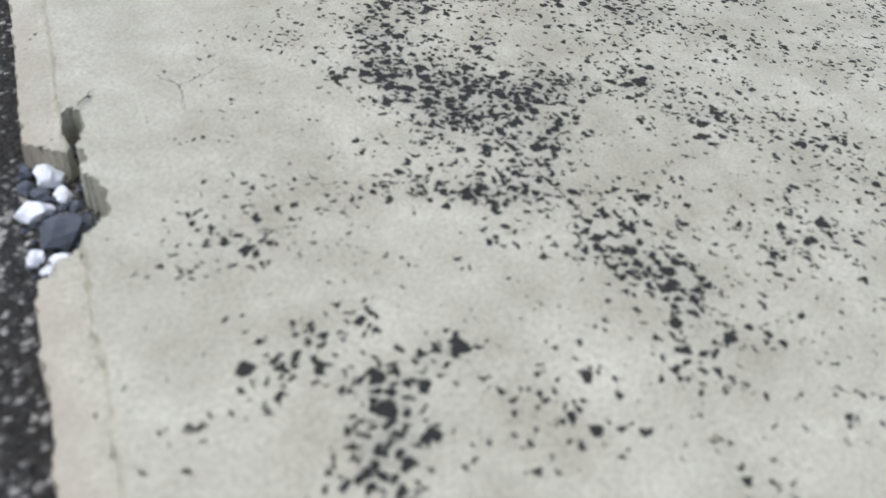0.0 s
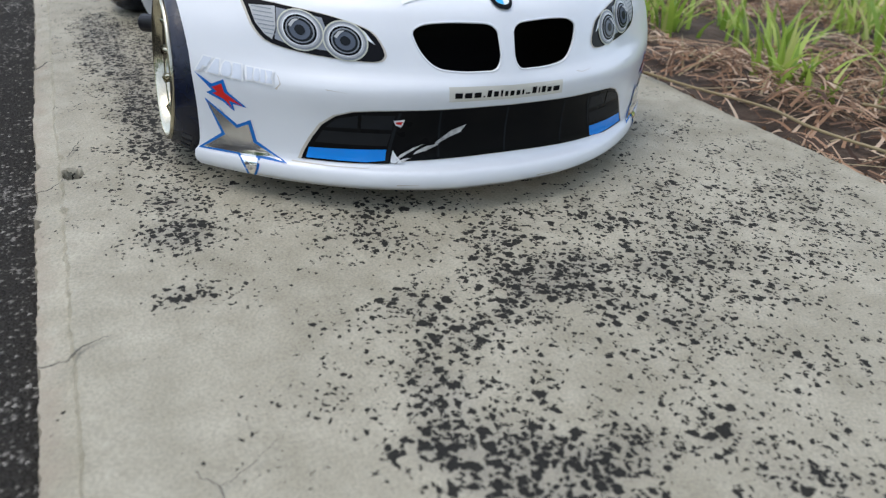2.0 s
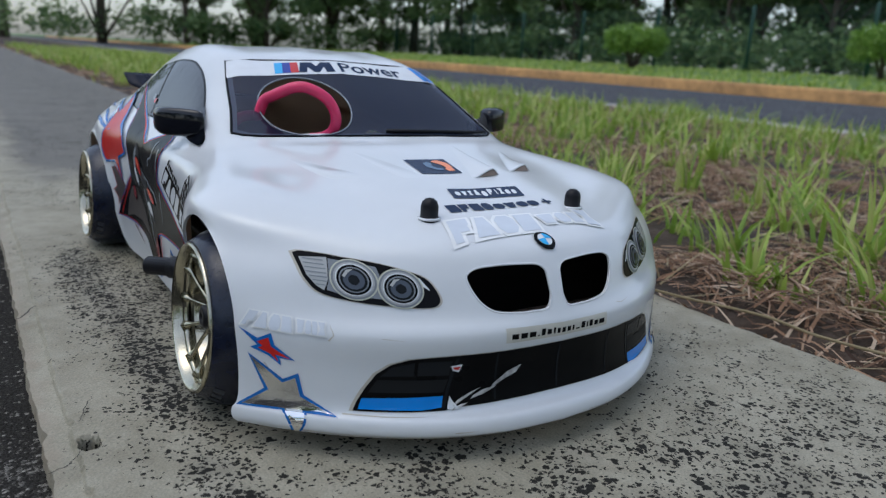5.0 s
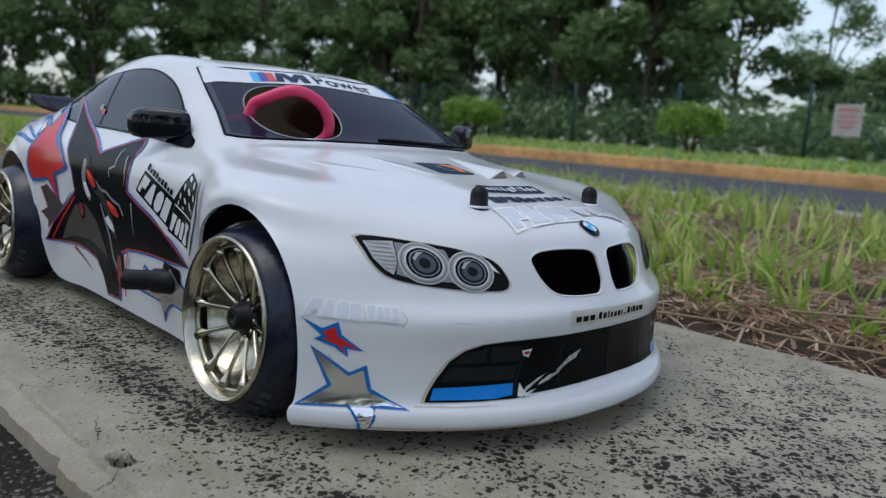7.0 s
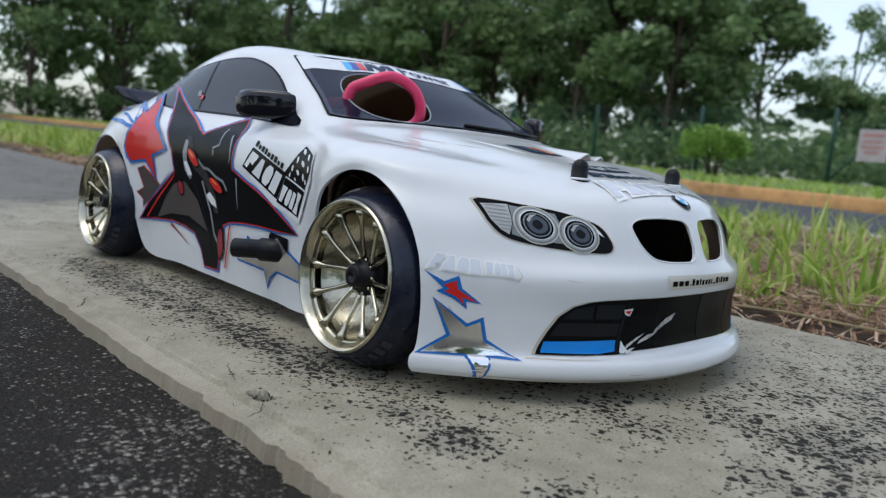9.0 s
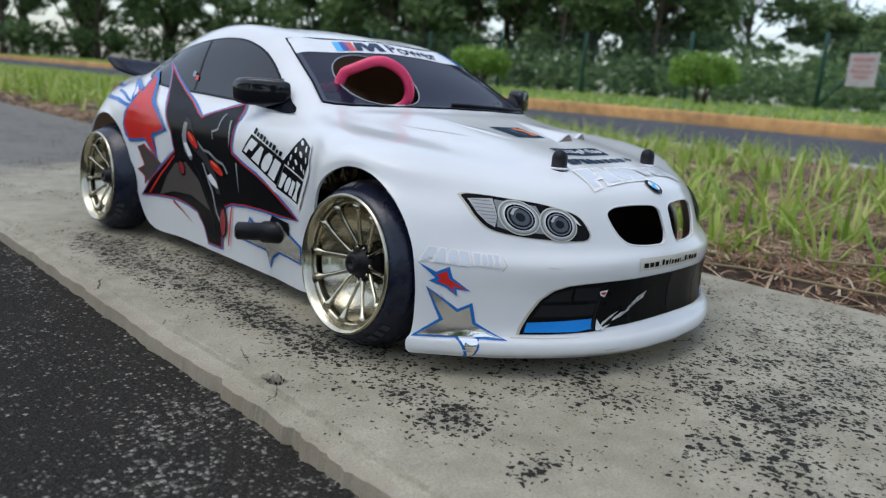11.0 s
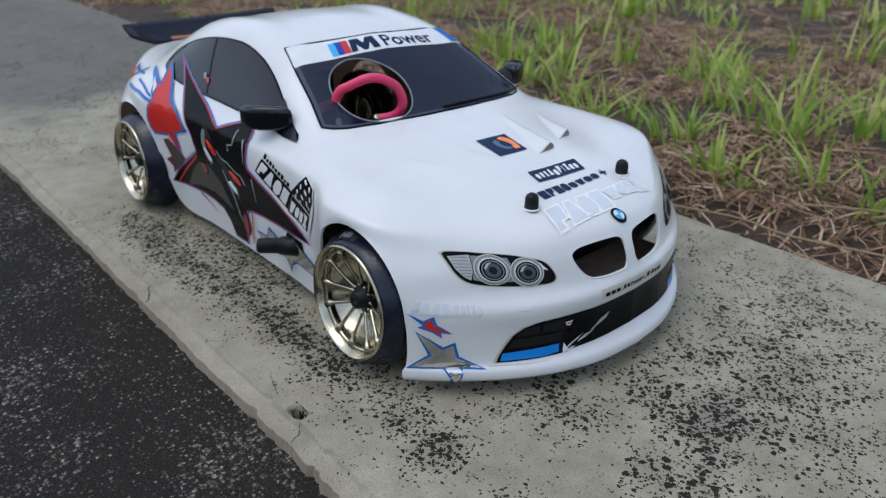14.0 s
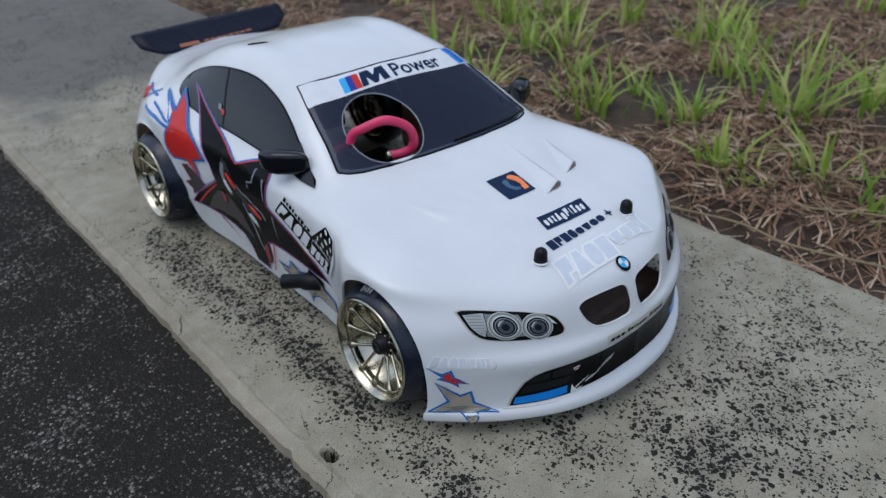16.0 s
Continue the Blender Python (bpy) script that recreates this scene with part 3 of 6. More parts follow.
KX = [-0.1525, -0.152, -0.1515] + steps((-0.151, -0.137, 22), (-0.137, -0.125, 9), (-0.125, -0.06, 16), (-0.06, 0.155, 36), (0.155, 0.166, 4)) + [0.1675, 0.168]
KY = steps((-30, -1.6, 20), (-1.6, -0.34, 30), (-0.34, -0.19, 50), (-0.19, -0.06, 110), (-0.06, 0.12, 150), (0.12, 0.9, 220), (0.9, 3, 80), (3, 60, 80))
rows = []
for j in range(len(KY)):
    row = [kerb_point(i, j) for i in range(len(KX))]
    row[0] = (row[0][0], row[0][1], -0.022)
    row[1] = (row[1][0], row[1][1], min(-0.0065, row[1][2] - 0.004))
    right = 0.0022 * noise.noise((KY[j] * 30, 3, 0)) + 0.0012 * noise.noise((KY[j] * 110, 5, 0))
    for k in (-2, -1):
        row[k] = (row[k][0] + right, row[k][1], -0.003 if k == -2 else -0.03)
    row[-3] = (row[-3][0] + right, row[-3][1], row[-3][2] - 0.0008)
    rows.append(row)
kerb = sheet("kerb", rows, SPOTTED, "pale concrete kerb slab with black lichen spots and a broken edge", "kerb")
kerb.data.set_sharp_from_angle(angle=radians(24))


def crack(points, wide):
    rows = []
    fine = smooth_through([(*p, 0.0) for p in points], 8)
    for k, p in enumerate(fine):
        jag = 0.0009 * noise.noise((p[0] * 500, p[1] * 500, 4))
        w = wide * (0.5 + abs(noise.noise((k * 0.7, 2, 1)))) * (1 - (k / len(fine)) ** 3)
        q = fine[min(k + 1, len(fine) - 1)] - fine[max(k - 1, 0)]
        side = Vector((-q[1], q[0], 0)).normalized()
        c = Vector((p[0], p[1], 0.0009)) + side * jag
        rows.append([c - side * w / 2, c + side * w / 2])
    return part("crack", grid_mesh(rows), CRACK, kerb)


for points, wide in (([(-0.1515, -0.0428), (-0.148, -0.0435), (-0.144, -0.042), (-0.141, -0.038), (-0.137, -0.0362), (-0.134, -0.035)], 0.0008), ([(-0.152, 0.199), (-0.148, 0.205), (-0.146, 0.212), (-0.143, 0.216)], 0.0014),
                     ([(-0.1395, -0.098), (-0.1375, -0.094), (-0.1358, -0.092)], 0.0006), ([(-0.123, -0.089), (-0.119, -0.095), (-0.1195, -0.106)], 0.0004), ([(-0.119, -0.095), (-0.112, -0.091), (-0.103, -0.085)], 0.0003),
                     ([(-0.140, 0.085), (-0.136, 0.098), (-0.133, 0.104)], 0.0005), ([(-0.152, 0.055), (-0.146, 0.058), (-0.142, 0.065)], 0.0008)):
    crack(points, wide)


# ---- loose stones in the broken edge ----
def stone(x, y, size, mat, squash=0.75, label="", seed=0):
    bm = bmesh.new()
    bmesh.ops.create_icosphere(bm, subdivisions=2, radius=1.0)
    for v in bm.verts:
        k = 1 + 0.45 * noise.noise(v.co * 1.3 + Vector((seed, 0, 0))) + 0.15 * noise.noise(v.co * 4 + Vector((0, seed, 0)))
        v.co = Vector((v.co.x * k, v.co.y * k * 0.8, v.co.z * k * squash)) * size
    ob = part("stone", bm, mat, smooth=False)
    ob.location = (x, y, -0.0085 + size * squash * 0.55)
    ob.rotation_euler = (0, 0, seed * 1.7)
    return tagged(ob, label, "stone", "stones in the broken kerb edge")


for k, (x, y, s, m) in enumerate(((-0.1480, -0.1095, 0.0031, STONE), (-0.1510, -0.1205, 0.0033, STONE), (-0.1460, -0.1160, 0.0021, STONE), (-0.1470, -0.1285, 0.0044, DARK_STONE), (-0.1500, -0.1150, 0.0020, DARK_STONE),
                                  (-0.1525, -0.1115, 0.0017, DARK_STONE), (-0.1520, -0.1060, 0.0017, DARK_STONE), (-0.1520, -0.1330, 0.0018, STONE), (-0.1475, -0.1360, 0.0024, STONE), (-0.1430, -0.1265, 0.0023, DARK_STONE),
                                  (-0.1498, -0.1370, 0.0015, STONE), (-0.1440, -0.1200, 0.0015, DARK_STONE), (-0.1425, -0.1325, 0.0017, DARK_STONE), (-0.1418, -0.1290, 0.0013, DARK_STONE), (-0.1448, -0.1388, 0.0013, DARK_STONE))):
    stone(x, y, s, m, label="chalky white broken stone lying in the kerb notch" if m is STONE else "dark angular stone lying in the kerb notch", seed=k + 1)


# ---- many small blades and stalks, each lot one mesh ----
def many(name, verts, faces, mat, label, category):
    me = bpy.data.meshes.new(name)
    me.from_pydata(verts, [], faces)
    me.materials.append(mat)
    me.polygons.foreach_set("use_smooth", [True] * len(me.polygons))
    return tagged(new(name, me), label, category, kind="stuff")


def ribbon(verts, faces, points, wide, side):
    """A flat blade along points that tapers to its tip."""
    base = len(verts)
    k = len(points) - 1
    for i, p in enumerate(points):
        w = wide * (1 - (i / k) ** 2 * 0.92) / 2
        verts.append((p[0] - side[0] * w, p[1] - side[1] * w, p[2] - side[2] * w))
        verts.append((p[0] + side[0] * w, p[1] + side[1] * w, p[2] + side[2] * w))
    for i in range(k):
        a = base + 2 * i
        faces.append((a, a + 1, a + 3, a + 2))


rng = random.Random(7)
verts, faces = [], []
for _ in range(140):
    x, y, r = rng.uniform(-0.1535, -0.1405), rng.uniform(-0.141, -0.099), rng.uniform(0.0004, 0.0010)
    base, z = len(verts), -0.0088 + r
    verts += [(x + r * rng.uniform(0.7, 1.2), y, z), (x, y + r * rng.uniform(0.7, 1.2), z), (x - r, y, z), (x, y - r, z), (x, y, z + r * 0.8), (x, y, z - r)]
    faces += [(base + a, base + b, base + c) for a, b, c in ((0, 1, 4), (1, 2, 4), (2, 3, 4), (3, 0, 4), (1, 0, 5), (2, 1, 5), (3, 2, 5), (0, 3, 5))]
grit = many("grit", verts, faces, DARK_STONE, "dark grit lying in the broken kerb notch", "grit")
grit.data.polygons.foreach_set("use_smooth", [False] * len(grit.data.polygons))


def scatter_straw(count, x0, x1, y0, y1, short, long, wide, name, mat, label):
    verts, faces = [], []
    for _ in range(count):
        x, y = rng.uniform(x0, x1), rng.uniform(y0, y1)
        clump = noise.noise((x * 7, y * 7, 11)) + 0.5 * noise.noise((x * 25, y * 25, 1))
        if clump < -0.32 + 0.2 * rng.random() or (x < 0.205 and rng.random() < 0.62):
            continue
        a = rng.gauss(0.4, 1.4) + 2.5 * noise.noise((x * 3, y * 3, 5))
        size = rng.uniform(short, long)
        lift, rise = rng.uniform(0.0, 0.012) * (0.4 + max(0, clump)), rng.gauss(0, 0.12)
        bend = rng.gauss(0, 0.2)
        pts = []
        for i in range(4):
            f = i / 3 - 0.5
            b = a + bend * f
            px, py = x + math.cos(b) * f * size, y + math.sin(b) * f * size
            if px < 0.163 and rng.random() < 0.85:
                px = 0.163 + abs(px - 0.163) * 0.3
            pts.append((px, py, max(0.001 if px < 0.169 else -1, verge_height(px, py) + 0.001 + lift + rise * f * size + 0.002 * (1 - 4 * f * f))))
        ribbon(verts, faces, pts, wide * rng.uniform(0.5, 1.4), (-math.sin(a) * 0.9, math.cos(a) * 0.9, 0.4 * rng.uniform(-1, 1)))
    return many(name, verts, faces, mat, label, "dry grass")


scatter_straw(66000, 0.168, 1.0, -0.45, 1.6, 0.010, 0.040, 0.0017, "dry_grass", STRAW, "brown dry grass clippings covering the verge")
scatter_straw(2200, 0.172, 1.0, -0.4, 1.5, 0.03, 0.10, 0.0013, "straw_stalks", PALE_STRAW, "pale straw stalks lying over the verge")
scatter_straw(26000, 1.0, 2.95, -1.0, 5.0, 0.03, 0.10, 0.004, "far_dry_grass", STRAW, "brown dry grass on the far part of the verge")
scatter_straw(15000, 0.17, 2.95, -7.0, -0.45, 0.03, 0.10, 0.005, "nearer_dry_grass", STRAW, "brown dry grass on the verge beside the kerb")
scatter_straw(12000, 1.0, 2.95, 5.0, 11.0, 0.04, 0.12, 0.006, "distant_dry_grass", STRAW, "brown dry grass on the distant verge")
scatter_straw(14000, 0.17, 1.0, 1.6, 9.0, 0.03, 0.10, 0.004, "farther_dry_grass", STRAW, "brown dry grass along the kerb")


def grass_tufts(tufts, name, label, wide):
    verts, faces = [], []
    for x, y, count, tall, spread in tufts:
        for _ in range(count):
            a = rng.uniform(0, 2 * math.pi)
            r = abs(rng.gauss(0, spread))
            bx, by = x + math.cos(a) * r, y + math.sin(a) * r
            if bx < 0.172:
                continue
            h = tall * rng.uniform(0.45, 1.15)
            lean = rng.uniform(0.1, 1.15)
            b = a + rng.gauss(0, 0.8)
            pts = []
            z0 = verge_height(bx, by) - 0.002
            for i in range(5):
                f = i / 4
                out = lean * h * f**1.8
                pts.append((bx + math.cos(b) * out, by + math.sin(b) * out, z0 + h * (f - 0.30 * lean * f * f)))
            ribbon(verts, faces, pts, wide * rng.uniform(0.6, 1.3), (-math.sin(b), math.cos(b), 0))
    return many(name, verts, faces, GRASS, label, "grass")


tufts = [(0.426, 0.118, 40, 0.100, 0.020), (0.440, 0.150, 22, 0.085, 0.025), (0.300, 0.045, 22, 0.080, 0.012), (0.262, 0.108, 34, 0.046, 0.016), (0.336, 0.179, 44, 0.052, 0.022), (0.306, 0.262, 40, 0.058, 0.022), (0.393, 0.428, 44, 0.070, 0.028),
         (0.583, 0.296, 44, 0.080, 0.026), (0.276, -0.005, 20, 0.045, 0.014), (0.574, 0.421, 34, 0.065, 0.028), (0.268, 0.080, 12, 0.028, 0.012), (0.420, 0.390, 26, 0.070, 0.025), (0.506, 0.608, 34, 0.080, 0.03), (0.36, 0.33, 20, 0.045, 0.02),
         (0.47, 0.22, 30, 0.06, 0.022), (0.50, 0.08, 30, 0.07, 0.022), (0.40, -0.02, 26, 0.065, 0.02), (0.255, 0.36, 22, 0.055, 0.02), (0.52, -0.06, 26, 0.075, 0.025), (0.29, 0.48, 24, 0.06, 0.022), (0.46, 0.52, 28, 0.065, 0.025)]
for _ in range(460):
    x, y = rng.uniform(0.22, 1.05), rng.uniform(-0.35, 1.7)
    if noise.noise((x * 5, y * 5, 21)) > -0.05 and x > 0.24 and (x > 0.5 or y > 0.55 or rng.random() < 0.22):
        tufts.append((x, y, rng.randint(4, 14), rng.uniform(0.018, 0.045) + 0.045 * max(0.0, min(1.0, (x - 0.4) / 0.5)), rng.uniform(0.006, 0.02)))
tufts = [(x, y, max(3, int(n * 0.75)), h, w) for x, y, n, h, w in tufts]
grass_tufts(tufts, "grass_tufts", "fresh green grass tufts growing through dry clippings", 0.0042)
tufts = []
for _ in range(900):
    x, y = rng.uniform(0.95, 2.9), rng.uniform(-1.0, 5.0)
    if noise.noise((x * 2.2, y * 2.2, 33)) > -0.25:
        tufts.append((x, y, rng.randint(4, 12), rng.uniform(0.05, 0.11), 0.04))
for _ in range(1100):
    tufts.append((rng.uniform(0.24, 2.9), rng.uniform(-7.0, -0.45), rng.randint(4, 11), rng.uniform(0.03, 0.08), 0.04))
    tufts.append((rng.uniform(1.0, 2.9), rng.uniform(5.0, 11.0), rng.randint(4, 11), rng.uniform(0.04, 0.085), 0.04))
for _ in range(700):
    tufts.append((rng.uniform(0.24, 1.4), rng.uniform(1.6, 9.0), rng.randint(6, 18), rng.uniform(0.04, 0.09), 0.045))
grass_tufts(tufts, "far_grass_tufts", "green grass tufts on the far part of the verge", 0.008)
for pts in ([(0.160, 0.118, 0.003), (0.166, 0.085, 0.004), (0.176, 0.040, 0.006), (0.172, 0.010, 0.007), (0.186, -0.03, 0.006), (0.205, -0.07, 0.004)], [(0.215, 0.02, 0.012), (0.24, -0.03, 0.014), (0.25, -0.09, 0.012), (0.262, -0.14, 0.010)],
            [(0.225, -0.02, 0.013), (0.255, -0.05, 0.016), (0.30, -0.07, 0.012)]):
    tagged(part("grass_runner", tube(smooth_through(pts, 6), 0.0008, 6), PALE_STRAW), "pale dry grass runner lying along the kerb edge", "grass stalk", "runners by the kerb")

# ---- the model car: body rails in millimetres, front at y = 0, half width ----
CENTRE = [(1, 7.6), (-1.9, 10.1), (-1.1, 14.7), (3.2, 17), (5, 29), (3.5, 42), (5.5, 47), (11, 60), (16.5, 67.5), (41, 74), (73, 79.8), (98, 83.8), (117, 87),
          (134, 90), (165, 106.2), (197.5, 121.2), (231, 126.6), (260, 127.6), (290, 123.2), (320, 113), (348, 101), (372, 96), (392, 93.5), (408, 91), (416, 78), (420, 48), (415, 15)]
EDGE = [(97, 50, 7.5), (98.5, 50, 9.5), (98.5, 50, 12.8), (97, 49.5, 15), (96.5, 49, 29), (97, 50, 40), (97, 52, 47), (97.5, 57, 56), (98, 64, 63), (99, 76, 69), (99.5, 90, 69),
        (99, 105, 61), (96, 113, 47), (92.5, 118, 28), (87.5, 123, 10), (85.5, 160, 7.6), (85.5, 200, 7.6), (86, 250, 8), (89, 291, 10), (93.5, 297, 30), (96, 301, 50),
        (97.5, 313, 65), (98, 329, 71), (98, 347, 67), (97, 360, 52), (95, 366, 30), (92, 370, 14)]
INNER = [(26, 42, 74.2), (28, 75, 80.3), (30, 101, 84), (33, 121, 87), (36, 137, 89.6), (33, 168, 105.6), (30, 199, 120), (28, 232, 125.6), (28, 261, 126.4), (28, 290, 122.4), (28, 320, 112),
         (28, 347, 100.5), (28, 371, 96), (28, 391, 93.3)]
CREASE = [(49, 47, 72.6), (56, 79, 77.8), (62, 109, 81.2), (65.5, 130, 85.2), (69.5, 145, 87.4), (63.5, 174, 102.6), (55.5, 202, 117.2), (53, 234, 123.3), (53, 262, 124.4), (54.5, 290, 119.6), (56, 318, 108.5),
          (56, 342, 98.5), (54, 366, 94.5), (52, 386, 92)]
SHOULDER = [(82, 62, 73.2), (87, 84, 78.2), (86.5, 110, 80), (83, 132, 81), (80.5, 152, 82), (80, 178, 83), (80, 205, 84), (80.5, 235, 85), (81.5, 262, 86), (83, 286, 86), (86, 306, 85.5),
            (86, 322, 86), (80, 345, 87.5), (71, 369, 88)]
FLANK = [(95.2, 70, 72.8), (98.2, 88, 74.8), (96.2, 107, 73), (92.3, 120, 71), (90.2, 132, 72), (88.6, 150, 73), (88.4, 182, 73.2), (88.6, 217, 73.6), (89.6, 255, 74.4), (91.6, 284, 75), (93.6, 298, 76),
         (95.4, 308, 77), (95.6, 322, 78.6), (91.5, 343, 79.5)]


def section(k):
    """The seven points of one cross rail, from the middle to the lower edge, in millimetres."""
    y, z = CENTRE[k]
    e = EDGE[k]
    if 9 <= k <= 22:
        i = k - 9
        f = FLANK[i]
        low = tuple((a + b) / 2 + c for a, b, c in zip(f, e, (1.5 if 5 <= i <= 9 else 0.8, 0, 0)))
        return [(0, y, z), INNER[i], CREASE[i], SHOULDER[i], f, low, e]
    power = 3.2 if k > 8 else 1.85 if k > 5 else 2.2
    out = []
    for t in (0, 0.24, 0.48, 0.7, 0.86, 0.95, 1):
        g = t**power
        rise = 0.0
        out.append((e[0] * t, y + (e[1] - y) * g, z + (e[2] - z) * t**1.6 + rise))
    return out


ACROSS, ALONG = 6, 5


SKEW = 0.07


def skewed(z):
    """The shell sits a little askew over the bonnet line."""
    f = max(0.0, min(1.0, (z - 0.080) / 0.012))
    return f * f * (3 - 2 * f)


def body_rows():
    sections = [smooth_through(section(k), ACROSS) for k in range(27)]
    lines = [smooth_through([s[j] for s in sections], ALONG) for j in range(len(sections[0]))]
    rows = []
    for i in range(len(lines[0])):
        half = [np.array(line[i]) / 1000 for line in lines]
        half[0][0] = 0
        row = [p * (-1, 1, 1) for p in half[:0:-1]] + half
        rows.append([(x, y - SKEW * x * skewed(z), z) for x, y, z in row])
    return rows


# ---- openings of the shell ----
def mirrored(points):
    return [(-x, y) for x, y in points]


def ellipse(cx, cy, rx, ry, n=28, turn=0.0):
    c, s = math.cos(radians(turn)), math.sin(radians(turn))
    return [(cx + rx * math.cos(2 * math.pi * k / n) * c - ry * math.sin(2 * math.pi * k / n) * s,
             cy + rx * math.cos(2 * math.pi * k / n) * s + ry * math.sin(2 * math.pi * k / n) * c) for k in range(n)]


def rounded(points, per=5):
    """A closed smooth outline through points."""
    p = [(*q, 0) for q in points]
    ring = smooth_through([p[-2], p[-1], *p, p[0], p[1]], per)
    return [(q[0], q[1]) for q in ring[2 * per : -2 * per]][: per * len(p)]


KIDNEY = rounded([(2.8, 59), (5, 61.2), (12, 62), (22, 62), (29, 61), (31.8, 59), (31.2, 55.5), (28.5, 51), (25, 48.4), (19, 47.4), (10, 47.2), (4.4, 47.8), (2.4, 52)])
SCREEN_LEFT = [(66, 147.5), (62, 143.6), (55, 140.4), (40, 137.2), (20, 134.8)]
SCREEN_TOP = [(61.5, 163), (57.2, 183), (52.2, 202), (40, 200), (20, 198.6)]
SCREEN = [(-x, y + SKEW * x) for x, y in SCREEN_LEFT] + [(0, 134.0)] + [(x, y - SKEW * x) for x, y in SCREEN_LEFT[::-1] + SCREEN_TOP] + [(0, 198.2)] + [(-x, y + SKEW * x) for x, y in SCREEN_TOP[::-1]]


def prism(outline, view, low, high):
    """A closed cutter over an outline in millimetres."""
    bm = bmesh.new()
    rings = [[bm.verts.new(((u, d, v) if view == "front" else (u, v, d))) for u, v in outline] for d in (low, high)]
    for v in bm.verts:
        v.co *= 0.001
    n = len(outline)
    for k in range(n):
        bm.faces.new((rings[0][k], rings[0][(k + 1) % n], rings[1][(k + 1) % n], rings[1][k]))
    bm.faces.new(rings[0]), bm.faces.new(rings[1])
    bmesh.ops.recalc_face_normals(bm, faces=bm.faces)
    me = bpy.data.meshes.new("cutter")
    bm.to_mesh(me)
    bm.free()
    return new("cutter", me)


rc_car = new("rc_car")
tagged(rc_car, "white radio-controlled touring car with star decals standing on concrete", "model car")
skin = part("skin", grid_mesh(body_rows()), WHITE)
for poly in skin.data.polygons[:1]:
    if poly.normal.y > 0:
        skin.data.flip_normals()
bm_skin = bmesh.new()
bm_skin.from_mesh(skin.data)
SKIN = BVHTree.FromBMesh(bm_skin)
bm_skin.free()
skin.data.materials.append(SHELL_INSIDE)
solid = skin.modifiers.new("shell", "SOLIDIFY")
solid.thickness, solid.offset, solid.material_offset, solid.material_offset_rim = 0.0011, -1, 1, 0
cutters = [prism(KIDNEY, "front", -30, 60), prism(mirrored(KIDNEY)[::-1], "front", -30, 60),
           prism([(x * 0.955, 168 + (y - 168) * 0.93) for x, y in SCREEN], "top", 60, 160)]
for c in cutters:
    cut = skin.modifiers.new("cut", "BOOLEAN")
    cut.operation, cut.object, cut.solver = "DIFFERENCE", c, "EXACT"
bpy.context.view_layer.update()
shell = bpy.data.meshes.new_from_object(skin.evaluated_get(bpy.context.evaluated_depsgraph_get()))
for o in (skin, *cutters):
    bpy.data.objects.remove(o)
shell.name = "body"
body = new("body", shell)
body.parent = rc_car
tagged(body, "glossy white thin polycarbonate body shell")
shell.set_sharp_from_angle(angle=radians(38))


# ---- stickers: outlines in millimetres, laid on the shell ----
def cast(u, v, view):
    u, v = u / 1000, v / 1000
    start, way = {"front": ((u, -0.2, v), (0, 1, 0)), "side": ((-0.3, u, v), (1, 0, 0)), "side2": ((0.3, u, v), (-1, 0, 0)), "top": ((u, v, 0.4), (0, 0, -1))}[view]
    hit, normal, _, _ = SKIN.ray_cast(start, way)
    if hit is None:
        hit, normal, _, _ = SKIN.find_nearest(Vector(start) + Vector(way) * 0.22)
    if normal.dot(Vector(way)) > 0:
        normal = -normal
    return hit, normal


def sticker(name, outlines, view, mat, parent, lift=0.25, label="", cell=3.0):
    """Thin printed film on the shell; lift in millimetres."""
    bm = bmesh.new()
    for outline in outlines:
        bm.faces.new([bm.verts.new((u, v, 0)) for u, v in outline])
    bm.normal_update()
    bmesh.ops.triangulate(bm, faces=bm.faces[:])
    for axis in (0, 1):
        values = [v.co[axis] for v in bm.verts]
        at = math.floor(min(values) / cell) * cell + cell
        while at < max(values) - 0.05:
            bmesh.ops.bisect_plane(bm, geom=bm.verts[:] + bm.edges[:] + bm.faces[:], dist=1e-4, plane_co=(at, at, 0), plane_no=(1 - axis, axis, 0))
            at += cell
    for v in bm.verts:
        hit, normal = cast(v.co.x, v.co.y, view)
        v.co = hit + normal * lift / 1000
    return part(name, bm, mat, parent, label)


def lettering(name, quad, widths, view, mat, parent, lift=0.5, label="", gap=0.18, heights=None):
    """A row of plain bars inside a quad: lower left, lower right, upper right, upper left."""
    a, b, c, d = (np.array(q, float) for q in quad)
    total, at, out = sum(widths) + gap * (len(widths) - 1), 0.0, []
    for k, w in enumerate(widths):
        s, e = at / total, (at + w) / total
        h = heights[k % len(heights)] if heights else 1.0
        if w > 0:
            p, q = a + (b - a) * s, a + (b - a) * e
            r, t = d + (c - d) * e, d + (c - d) * s
            out.append([tuple(p), tuple(q), tuple(q + (r - q) * h), tuple(p + (t - p) * h)])
        at += w + gap
    return sticker(name, out, view, mat, parent, lift, label)


